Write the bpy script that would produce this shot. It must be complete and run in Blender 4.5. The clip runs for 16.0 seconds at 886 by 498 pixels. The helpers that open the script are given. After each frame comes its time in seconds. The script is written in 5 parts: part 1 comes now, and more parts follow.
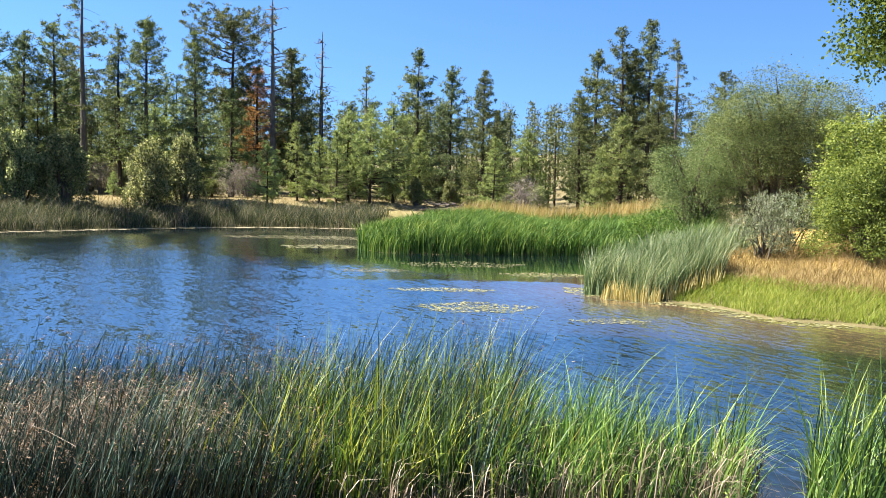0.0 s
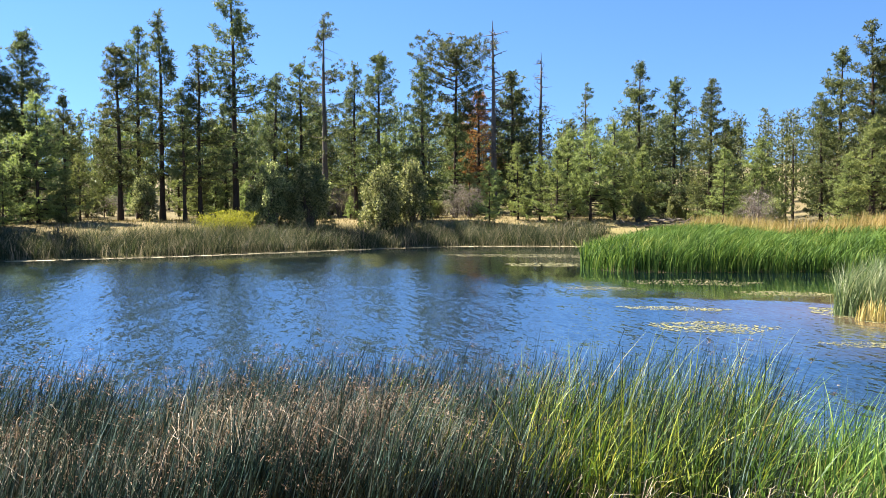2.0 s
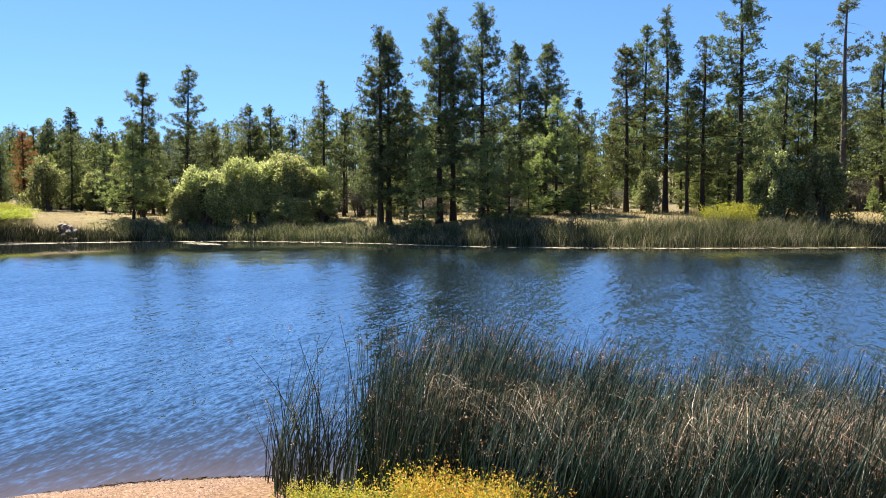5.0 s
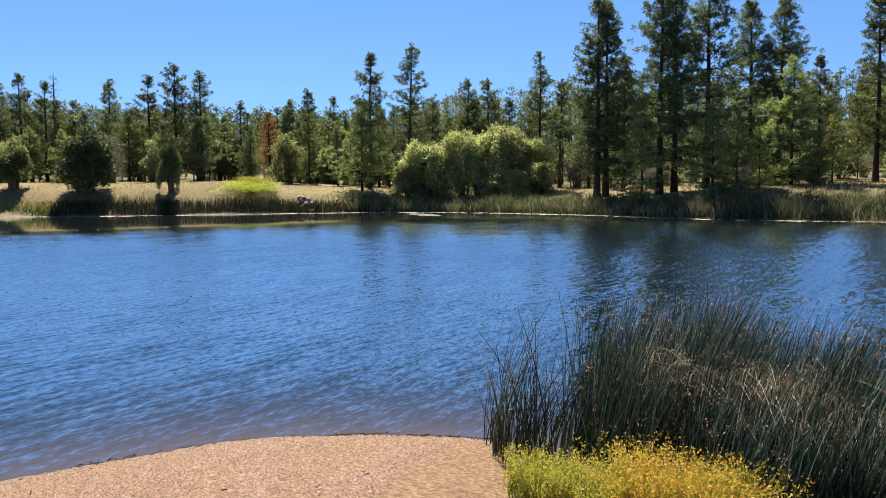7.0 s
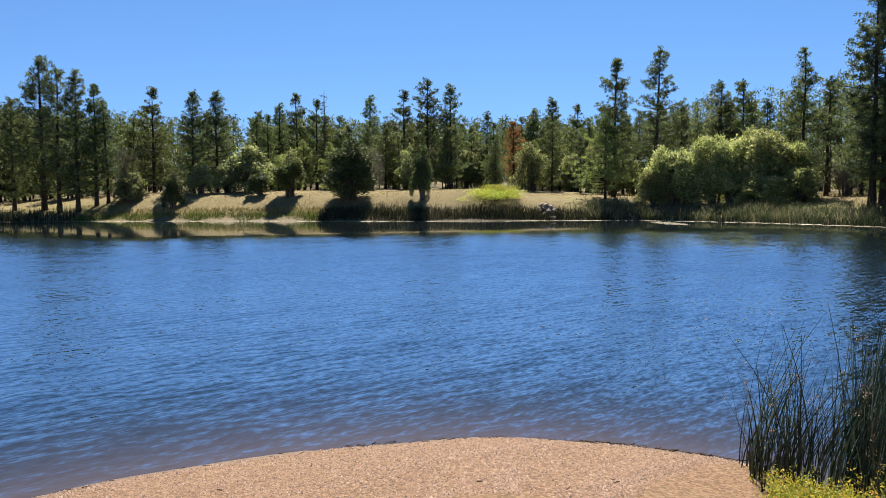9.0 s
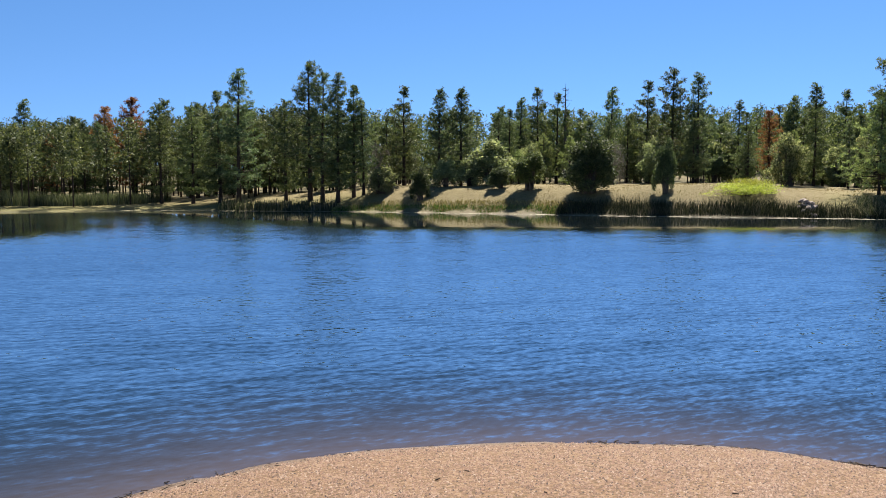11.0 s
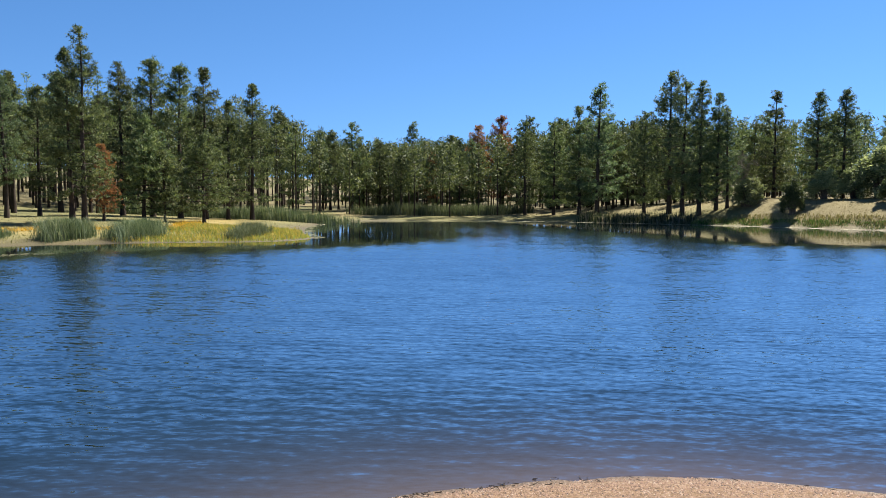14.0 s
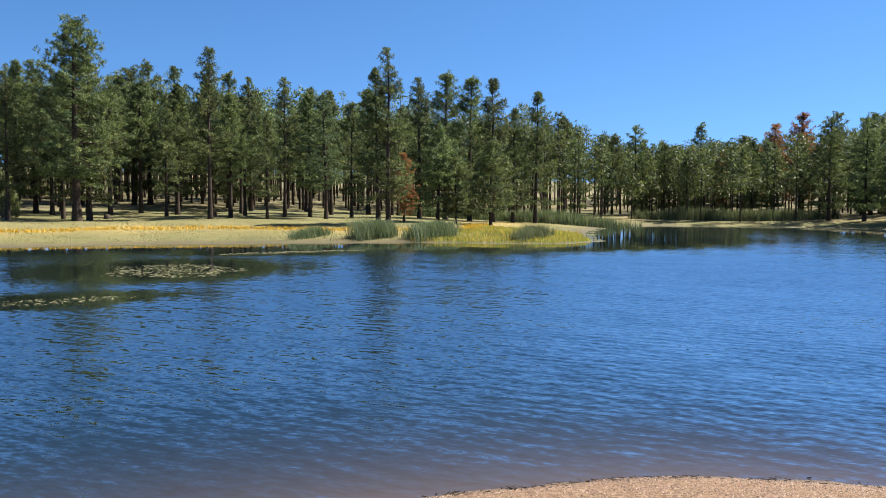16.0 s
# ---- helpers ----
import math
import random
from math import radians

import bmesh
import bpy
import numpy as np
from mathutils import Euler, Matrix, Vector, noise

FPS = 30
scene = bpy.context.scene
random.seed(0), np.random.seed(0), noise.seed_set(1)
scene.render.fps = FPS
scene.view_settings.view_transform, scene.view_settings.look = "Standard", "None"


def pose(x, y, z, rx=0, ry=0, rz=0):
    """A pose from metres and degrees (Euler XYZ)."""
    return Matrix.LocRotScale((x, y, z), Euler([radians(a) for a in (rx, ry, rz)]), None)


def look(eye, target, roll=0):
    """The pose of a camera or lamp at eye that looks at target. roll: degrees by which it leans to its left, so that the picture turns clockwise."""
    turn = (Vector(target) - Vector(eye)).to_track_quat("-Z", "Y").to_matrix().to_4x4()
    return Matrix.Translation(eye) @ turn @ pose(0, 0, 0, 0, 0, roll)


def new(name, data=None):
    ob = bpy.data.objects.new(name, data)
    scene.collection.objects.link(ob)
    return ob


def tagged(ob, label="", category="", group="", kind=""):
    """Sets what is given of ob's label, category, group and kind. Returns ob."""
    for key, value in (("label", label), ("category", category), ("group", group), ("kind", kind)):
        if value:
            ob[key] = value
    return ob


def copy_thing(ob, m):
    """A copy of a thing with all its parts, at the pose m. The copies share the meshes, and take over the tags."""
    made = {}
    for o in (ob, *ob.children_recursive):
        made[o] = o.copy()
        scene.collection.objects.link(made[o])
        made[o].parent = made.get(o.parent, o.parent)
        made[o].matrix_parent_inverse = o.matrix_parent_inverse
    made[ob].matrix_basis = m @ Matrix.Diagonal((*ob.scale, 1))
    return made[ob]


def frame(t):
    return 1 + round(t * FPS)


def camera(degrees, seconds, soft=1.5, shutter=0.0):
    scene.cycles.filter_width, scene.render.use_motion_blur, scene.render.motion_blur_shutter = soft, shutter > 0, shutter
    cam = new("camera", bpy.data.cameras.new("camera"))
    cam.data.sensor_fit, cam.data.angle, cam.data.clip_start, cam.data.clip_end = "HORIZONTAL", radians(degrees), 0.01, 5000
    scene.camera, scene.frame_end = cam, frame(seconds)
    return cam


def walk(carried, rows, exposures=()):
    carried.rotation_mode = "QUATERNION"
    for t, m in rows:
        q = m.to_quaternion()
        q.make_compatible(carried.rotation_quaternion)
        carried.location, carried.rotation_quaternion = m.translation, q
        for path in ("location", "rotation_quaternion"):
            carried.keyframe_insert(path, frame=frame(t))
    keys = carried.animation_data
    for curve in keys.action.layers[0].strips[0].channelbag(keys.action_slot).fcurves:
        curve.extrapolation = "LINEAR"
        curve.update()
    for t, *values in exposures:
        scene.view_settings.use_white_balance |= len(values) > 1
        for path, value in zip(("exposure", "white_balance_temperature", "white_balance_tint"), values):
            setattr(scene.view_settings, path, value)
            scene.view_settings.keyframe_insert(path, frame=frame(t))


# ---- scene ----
cam = camera(59.60, 16.0, 0.9)
PATH = [
    (0.0, pose(-0.000, 0.000, 2.698, 86.460, -0.974, -0.295)),
    (0.5, pose(-0.059, -0.058, 2.706, 87.142, -0.566, 3.297)),
    (1.0, pose(-0.104, -0.118, 2.705, 87.812, 0.076, 6.453)),
    (1.5, pose(-0.163, -0.186, 2.700, 87.976, 0.441, 10.796)),
    (2.0, pose(-0.186, -0.208, 2.702, 87.712, 0.349, 15.753)),
    (2.5, pose(-0.216, -0.233, 2.698, 87.551, 0.326, 19.734)),
    (3.0, pose(-0.247, -0.250, 2.700, 87.690, 0.085, 23.976)),
    (3.5, pose(-0.292, -0.283, 2.711, 88.766, -0.053, 29.444)),
    (4.0, pose(-0.310, -0.315, 2.705, 89.124, 0.120, 36.363)),
    (4.5, pose(-0.282, -0.352, 2.703, 88.082, 0.255, 44.645)),
    (5.0, pose(-0.265, -0.369, 2.706, 87.245, -0.030, 51.524)),
    (5.2, pose(-0.266, -0.379, 2.706, 86.885, 0.015, 53.506)),
    (7.3, pose(-0.287, -0.413, 2.684, 85.633, 0.426, 69.323)),
    (7.5, pose(-0.280, -0.430, 2.684, 86.055, 0.479, 70.731)),
    (8.0, pose(-0.256, -0.463, 2.687, 86.724, 0.259, 75.523)),
    (8.5, pose(-0.223, -0.500, 2.691, 86.589, 0.192, 80.371)),
    (9.0, pose(-0.193, -0.537, 2.691, 85.866, 0.343, 85.010)),
    (9.5, pose(-0.171, -0.572, 2.695, 85.099, 0.490, 89.353)),
    (10.0, pose(-0.178, -0.613, 2.704, 84.813, 0.731, 93.643)),
    (10.2, pose(-0.179, -0.619, 2.704, 84.852, 0.479, 95.380)),
    (12.3, pose(-0.218, -0.708, 2.643, 86.935, -0.092, 112.746)),
    (12.5, pose(-0.218, -0.719, 2.647, 87.054, -0.248, 113.986)),
    (13.0, pose(-0.170, -0.740, 2.670, 86.967, -0.467, 116.878)),
    (13.5, pose(-0.077, -0.722, 2.700, 86.573, -0.264, 121.895)),
    (14.0, pose(0.022, -0.697, 2.739, 86.307, -0.120, 128.354)),
    (14.5, pose(0.205, -0.636, 2.794, 86.257, -0.034, 133.991)),
    (15.0, pose(0.445, -0.459, 2.711, 86.379, -0.379, 140.153)),
    (15.5, pose(0.563, -0.244, 2.703, 86.464, -0.392, 145.177)),
    (16.0, pose(0.625, -0.038, 2.710, 86.562, -0.195, 148.937)),
]
walk(cam, PATH, [(0.0, 2.25, 6900, 12), (3.5, 2.2, 7200, 14), (5.0, 1.95, 7200, 14), (9.0, 1.45, 7000, 13), (12.5, 1.5, 6550, 10), (14.0, 1.55, 6500, 9), (16.0, 1.64, 6500, 9)])

SUN_YAW, SUN_UP = 80.0, 53.0

# ---- light ----
world = bpy.data.worlds.new("sky")
scene.world = world
world.use_nodes = True
wn = world.node_tree.nodes
sky = wn.new("ShaderNodeTexSky")
sky.sky_type = "NISHITA"
sky.sun_disc = False
sky.sun_elevation = radians(SUN_UP)
sky.sun_rotation = radians(-SUN_YAW)
sky.altitude = 2000
sky.air_density, sky.dust_density, sky.ozone_density = 1.0, 0.0, 3.0
# the woods stand before the hazy foot of the sky: its colours start a little above the horizon
coords = wn.new("ShaderNodeTexCoord")
lifted = wn.new("ShaderNodeMapping")
lifted.inputs["Location"].default_value = (0, 0, 0.14)
world.node_tree.links.new(coords.outputs["Generated"], lifted.inputs["Vector"])
world.node_tree.links.new(lifted.outputs[0], sky.inputs["Vector"])
rich = wn.new("ShaderNodeHueSaturation")
rich.inputs["Saturation"].default_value = 1.2
rich.inputs["Hue"].default_value = 0.501
wn["Background"].inputs["Strength"].default_value = 0.064
world.node_tree.links.new(sky.outputs["Color"], rich.inputs["Color"])
world.node_tree.links.new(rich.outputs["Color"], wn["Background"].inputs["Color"])
sun_lamp = bpy.data.lights.new("sun", "SUN")
sun_lamp.energy, sun_lamp.angle, sun_lamp.color = 5.0, radians(0.5), (1.0, 0.95, 0.86)
sun = new("sun", sun_lamp)
sa, se = radians(SUN_YAW), radians(SUN_UP)
SUN_DIR = Vector((-math.sin(sa) * math.cos(se), math.cos(sa) * math.cos(se), math.sin(se)))
sun.matrix_world = look(SUN_DIR * 200, (0, 0, 0))

rng = np.random.default_rng(7)


# ---- materials ----
class Nodes:
    """A short way to write a node material."""

    def __init__(self, name):
        self.mat = bpy.data.materials.new(name)
        self.mat.use_nodes = True
        self.t = self.mat.node_tree
        self.bsdf = self.t.nodes["Principled BSDF"]
        self.out = self.t.nodes["Material Output"]

    def add(self, kind, **inputs):
        n = self.t.nodes.new(kind)
        for k, v in inputs.items():
            self.put(n, k.replace("_", " "), v)
        return n

    def put(self, n, key, v):
        s = n.inputs[int(key[1:])] if key[0] == "i" and key[1:].isdigit() else n.inputs[key]
        if isinstance(v, bpy.types.NodeSocket):
            self.t.links.new(v, s)
        else:
            s.default_value = v

    def noise(self, scale, detail=4.0, rough=0.6, vec=None):
        n = self.add("ShaderNodeTexNoise", Scale=scale, Detail=detail, Roughness=rough)
        if vec is not None:
            self.t.links.new(vec, n.inputs["Vector"])
        return n.outputs["Fac"]

    def ramp(self, fac, stops):
        n = self.add("ShaderNodeValToRGB", Fac=fac)
        e = n.color_ramp.elements
        while len(e) < len(stops):
            e.new(0.5)
        for el, (p, c) in zip(e, stops):
            el.position, el.color = p, (*c, 1)
        return n.outputs["Color"]

    def mix(self, fac, a, b, how="MIX"):
        n = self.t.nodes.new("ShaderNodeMix")
        n.data_type, n.blend_type = "RGBA", how
        for sock, v in ((n.inputs[0], fac), (n.inputs[6], a), (n.inputs[7], b)):
            if isinstance(v, bpy.types.NodeSocket):
                self.t.links.new(v, sock)
            else:
                sock.default_value = (*v, 1) if isinstance(v, tuple) else v
        return n.outputs[2]

    def math(self, op, a, b=0.0, c=0.0):
        n = self.t.nodes.new("ShaderNodeMath")
        n.operation = op
        for sock, v in zip(n.inputs, (a, b, c)):
            if isinstance(v, bpy.types.NodeSocket):
                self.t.links.new(v, sock)
            else:
                sock.default_value = v
        return n.outputs[0]

    def where(self, sx=1, sy=1, sz=1, obj=False):
        n = self.add("ShaderNodeTexCoord" if obj else "ShaderNodeNewGeometry")
        m = self.add("ShaderNodeMapping", Vector=n.outputs["Object" if obj else "Position"], Scale=(sx, sy, sz))
        return m.outputs[0]

    def bump(self, height, strength, distance):
        return self.add("ShaderNodeBump", Height=height, Strength=strength, Distance=distance).outputs[0]


def leaf_material(name, stops, clear=0.45, rough=0.6, gloss=0.15, patch=0.5, grain=0.62):
    """Leaves: a ramp of colours over single leaves and whole patches, and some light coming through."""
    n = Nodes(name)
    geo = n.add("ShaderNodeNewGeometry")
    info = n.add("ShaderNodeObjectInfo")
    big = n.noise(patch, 3, 0.6, n.where())
    f = n.math("MULTIPLY_ADD", geo.outputs["Random Per Island"], grain, n.math("MULTIPLY_ADD", big, 0.7 + 0.62 - grain, -0.18))
    col = n.ramp(f, stops)
    tone = n.math("MULTIPLY_ADD", info.outputs["Random"], 0.5, 0.76)
    tint = n.add("ShaderNodeHueSaturation", Color=col, Value=tone, Hue=n.math("MULTIPLY_ADD", info.outputs["Random"], 0.03, 0.485))
    n.put(n.bsdf, "Base Color", tint.outputs[0])
    n.put(n.bsdf, "Roughness", rough)
    n.put(n.bsdf, "Specular IOR Level", gloss)
    shine = n.mix(1.0, tint.outputs[0], (1.4, 1.4, 0.95), "MULTIPLY")
    tr = n.add("ShaderNodeBsdfTranslucent", Color=shine)
    mx = n.add("ShaderNodeMixShader", Fac=clear)
    n.t.links.new(n.bsdf.outputs[0], mx.inputs[1])
    n.t.links.new(tr.outputs[0], mx.inputs[2])
    n.t.links.new(mx.outputs[0], n.out.inputs[0])
    return n.mat


def bark_material(name, dark, light, scale=6.0):
    n = Nodes(name)
    v = n.where(1, 1, 0.22, obj=True)
    a = n.noise(scale, 6, 0.7, v)
    big = n.noise(0.6, 3, 0.5, n.where())
    f = n.math("MULTIPLY_ADD", a, 0.8, n.math("MULTIPLY_ADD", big, 0.6, -0.2))
    n.put(n.bsdf, "Base Color", n.ramp(f, [(0.3, dark), (0.72, light)]))
    n.put(n.bsdf, "Roughness", 0.9)
    n.put(n.bsdf, "Specular IOR Level", 0.15)
    n.put(n.bsdf, "Normal", n.bump(a, 0.7, 0.05))
    return n.mat


NEEDLE = leaf_material("pine_needles", [(0.15, (0.016, 0.027, 0.012)), (0.42, (0.065, 0.09, 0.036)), (0.68, (0.155, 0.178, 0.07)), (0.92, (0.31, 0.31, 0.12))], 0.26, 0.6, 0.2, 0.9, 0.42)
NEEDLE_DARK = leaf_material("dark_pine_needles", [(0.15, (0.02, 0.036, 0.02)), (0.5, (0.078, 0.112, 0.058)), (0.9, (0.20, 0.235, 0.12))], 0.36, 0.6, 0.2, 0.9, 0.42)
NEEDLE_YOUNG = leaf_material("young_pine_needles", [(0.15, (0.06, 0.086, 0.035)), (0.5, (0.15, 0.192, 0.075)), (0.9, (0.30, 0.33, 0.135))], 0.42, 0.6, 0.2, 0.9, 0.42)
NEEDLE_DEAD = leaf_material("dead_pine_needles", [(0.15, (0.09, 0.042, 0.024)), (0.5, (0.20, 0.088, 0.042)), (0.9, (0.24, 0.17, 0.07))], 0.45, 0.6, 0.15, 0.9, 0.42)
OAK_LEAF = leaf_material("oak_leaves", [(0.15, (0.05, 0.068, 0.032)), (0.5, (0.155, 0.18, 0.088)), (0.8, (0.33, 0.345, 0.2))], 0.48)
JUNIPER_LEAF = leaf_material("juniper_foliage", [(0.15, (0.018, 0.03, 0.012)), (0.5, (0.055, 0.078, 0.034)), (0.8, (0.14, 0.165, 0.075))], 0.28)
ROUND_LEAF = leaf_material("round_tree_leaves", [(0.15, (0.03, 0.05, 0.016)), (0.55, (0.08, 0.115, 0.036)), (0.9, (0.17, 0.20, 0.07))], 0.32)
WILLOW_LEAF = leaf_material("willow_leaves", [(0.15, (0.06, 0.085, 0.034)), (0.45, (0.20, 0.23, 0.10)), (0.8, (0.42, 0.43, 0.24))], 0.5, 0.55, 0.2, 0.5)
BIG_WILLOW_LEAF = leaf_material("dense_willow_leaves", [(0.15, (0.028, 0.048, 0.016)), (0.5, (0.098, 0.135, 0.05)), (0.9, (0.235, 0.27, 0.115))], 0.28, 0.55, 0.2, 0.6)
THICKET_LEAF = leaf_material("sunlit_thicket_leaves", [(0.15, (0.035, 0.058, 0.016)), (0.5, (0.115, 0.155, 0.034)), (0.9, (0.25, 0.28, 0.075))], 0.36)
SILVER_LEAF = leaf_material("silvery_leaves", [(0.15, (0.08, 0.105, 0.06)), (0.5, (0.16, 0.19, 0.125)), (0.9, (0.29, 0.315, 0.23))], 0.3)
COTTON_LEAF = leaf_material("cottonwood_leaves", [(0.15, (0.022, 0.05, 0.012)), (0.5, (0.068, 0.118, 0.022)), (0.9, (0.155, 0.205, 0.045))], 0.34)
LIME_LEAF = leaf_material("yellow_green_leaves", [(0.15, (0.145, 0.18, 0.024)), (0.5, (0.27, 0.31, 0.04)), (0.85, (0.40, 0.41, 0.075))], 0.35)
TWIG_GREY = leaf_material("grey_twigs", [(0.15, (0.10, 0.085, 0.075)), (0.5, (0.20, 0.175, 0.155)), (0.9, (0.30, 0.27, 0.24))], 0.05, 0.8, 0.1)
BARK = bark_material("pine_bark", (0.02, 0.016, 0.013), (0.068, 0.05, 0.038))
DEAD_WOOD = bark_material("dead_grey_wood", (0.06, 0.052, 0.047), (0.18, 0.16, 0.145))
BARK_BUSH = bark_material("bush_bark", (0.04, 0.033, 0.027), (0.14, 0.115, 0.09), 10)

CATTAIL = leaf_material("cattail_blades", [(0.2, (0.012, 0.028, 0.009)), (0.42, (0.042, 0.085, 0.016)), (0.58, (0.12, 0.175, 0.026)), (0.74, (0.29, 0.31, 0.05)), (0.88, (0.33, 0.22, 0.09))], 0.24, 0.5, 0.3, 1.4)
CATTAIL_GREEN = leaf_material("green_cattail_blades", [(0.2, (0.012, 0.032, 0.012)), (0.42, (0.044, 0.10, 0.024)), (0.62, (0.12, 0.20, 0.042)), (0.8, (0.26, 0.33, 0.08)), (0.92, (0.36, 0.27, 0.11))], 0.28, 0.5, 0.25, 1.4)
# near-black stem colour: the shade inside the reed beds, painted
REED_SHADE = leaf_material("shade_dark_stems", [(0.1, (0.007, 0.009, 0.005)), (0.5, (0.017, 0.02, 0.010)), (0.9, (0.06, 0.055, 0.034))], 0.08, 0.6, 0.2, 0.25)
CATTAIL_FAR = leaf_material("distant_cattail_blades", [(0.1, (0.014, 0.034, 0.01)), (0.45, (0.045, 0.092, 0.02)), (0.7, (0.105, 0.165, 0.034)), (0.92, (0.22, 0.235, 0.075))], 0.22, 0.6, 0.08, 0.5)
BULRUSH = leaf_material("bulrush_stems", [(0.2, (0.005, 0.013, 0.010)), (0.52, (0.014, 0.034, 0.025)), (0.64, (0.04, 0.08, 0.062)), (0.77, (0.14, 0.20, 0.17)), (0.92, (0.42, 0.42, 0.36))], 0.05, 0.35, 0.4, 0.9)
BULRUSH_FAR = leaf_material("distant_bulrush_stems", [(0.2, (0.018, 0.032, 0.016)), (0.48, (0.055, 0.08, 0.04)), (0.64, (0.13, 0.145, 0.085)), (0.78, (0.34, 0.30, 0.235))], 0.25, 0.6, 0.2, 0.7)
REED_CLUMP = leaf_material("grey_green_reeds", [(0.1, (0.03, 0.045, 0.024)), (0.5, (0.085, 0.11, 0.058)), (0.9, (0.22, 0.23, 0.14))], 0.25, 0.6, 0.2, 0.5)
REED_BANK = leaf_material("dark_green_bank_reeds", [(0.2, (0.010, 0.016, 0.008)), (0.5, (0.026, 0.036, 0.017)), (0.66, (0.06, 0.068, 0.036)), (0.8, (0.16, 0.14, 0.10))], 0.15, 0.6, 0.2, 0.6)
BULRUSH_PALE = leaf_material("pale_bulrush_stems", [(0.2, (0.03, 0.07, 0.025)), (0.45, (0.085, 0.16, 0.06)), (0.62, (0.18, 0.25, 0.115)), (0.8, (0.34, 0.39, 0.22))], 0.25, 0.45, 0.4, 0.6)
DRY_REED = leaf_material("dry_reed_stems", [(0.15, (0.05, 0.036, 0.025)), (0.5, (0.15, 0.115, 0.078)), (0.8, (0.48, 0.41, 0.32))], 0.1, 0.6, 0.3, 0.9)
SEED_HEAD = leaf_material("bulrush_seed_heads", [(0.1, (0.07, 0.042, 0.03)), (0.5, (0.19, 0.122, 0.09)), (0.9, (0.36, 0.26, 0.2))], 0.1, 0.8, 0.1)
DRY_GRASS = leaf_material("dry_grass_blades", [(0.1, (0.10, 0.085, 0.038)), (0.5, (0.185, 0.152, 0.07)), (0.9, (0.27, 0.225, 0.12))], 0.25, 0.7, 0.2, 0.2)
GREEN_GRASS = leaf_material("green_grass_blades", [(0.1, (0.09, 0.14, 0.024)), (0.5, (0.19, 0.25, 0.045)), (0.9, (0.32, 0.335, 0.10))], 0.4, 0.6, 0.15, 0.4)
GOLD_GRASS = leaf_material("golden_grass_blades", [(0.1, (0.20, 0.15, 0.055)), (0.5, (0.30, 0.23, 0.09)), (0.9, (0.38, 0.32, 0.16))], 0.25, 0.7, 0.2, 0.5)
ORANGE_GRASS = leaf_material("orange_flowering_grass", [(0.1, (0.22, 0.17, 0.03)), (0.5, (0.48, 0.27, 0.025)), (0.9, (0.56, 0.38, 0.06))], 0.2, 0.7, 0.2, 0.5)
MEADOW_GRASS = leaf_material("olive_meadow_grass", [(0.2, (0.07, 0.08, 0.025)), (0.5, (0.16, 0.15, 0.055)), (0.75, (0.26, 0.22, 0.095))], 0.25, 0.7, 0.2, 0.3)
POINT_GRASS = leaf_material("golden_flowering_grass", [(0.2, (0.12, 0.12, 0.03)), (0.45, (0.24, 0.19, 0.05)), (0.7, (0.36, 0.24, 0.05))], 0.25, 0.7, 0.2, 0.4)
HERB = leaf_material("yellow_green_herb_leaves", [(0.1, (0.09, 0.12, 0.025)), (0.4, (0.20, 0.215, 0.04)), (0.68, (0.34, 0.27, 0.05)), (0.9, (0.40, 0.21, 0.06))], 0.35, 0.6, 0.2, 3.5)
FLOWER_PLANT = leaf_material("yellow_orange_leaves", [(0.15, (0.12, 0.14, 0.03)), (0.4, (0.27, 0.245, 0.045)), (0.6, (0.42, 0.27, 0.05)), (0.8, (0.42, 0.17, 0.06))], 0.35, 0.6, 0.2, 2.2)
WEED_LEAF = leaf_material("bright_weed_leaves", [(0.1, (0.16, 0.26, 0.05)), (0.9, (0.34, 0.46, 0.12))], 0.35)
ALGAE = leaf_material("floating_algae", [(0.1, (0.045, 0.05, 0.02)), (0.45, (0.10, 0.10, 0.042)), (0.75, (0.17, 0.16, 0.075)), (0.95, (0.27, 0.24, 0.14))], 0.0, 0.7, 0.3, 0.9)


ALGAE_PALE = leaf_material("bleached_algae", [(0.1, (0.10, 0.10, 0.05)), (0.45, (0.26, 0.24, 0.14)), (0.9, (0.50, 0.45, 0.30))], 0.0, 0.7, 0.3, 0.9)


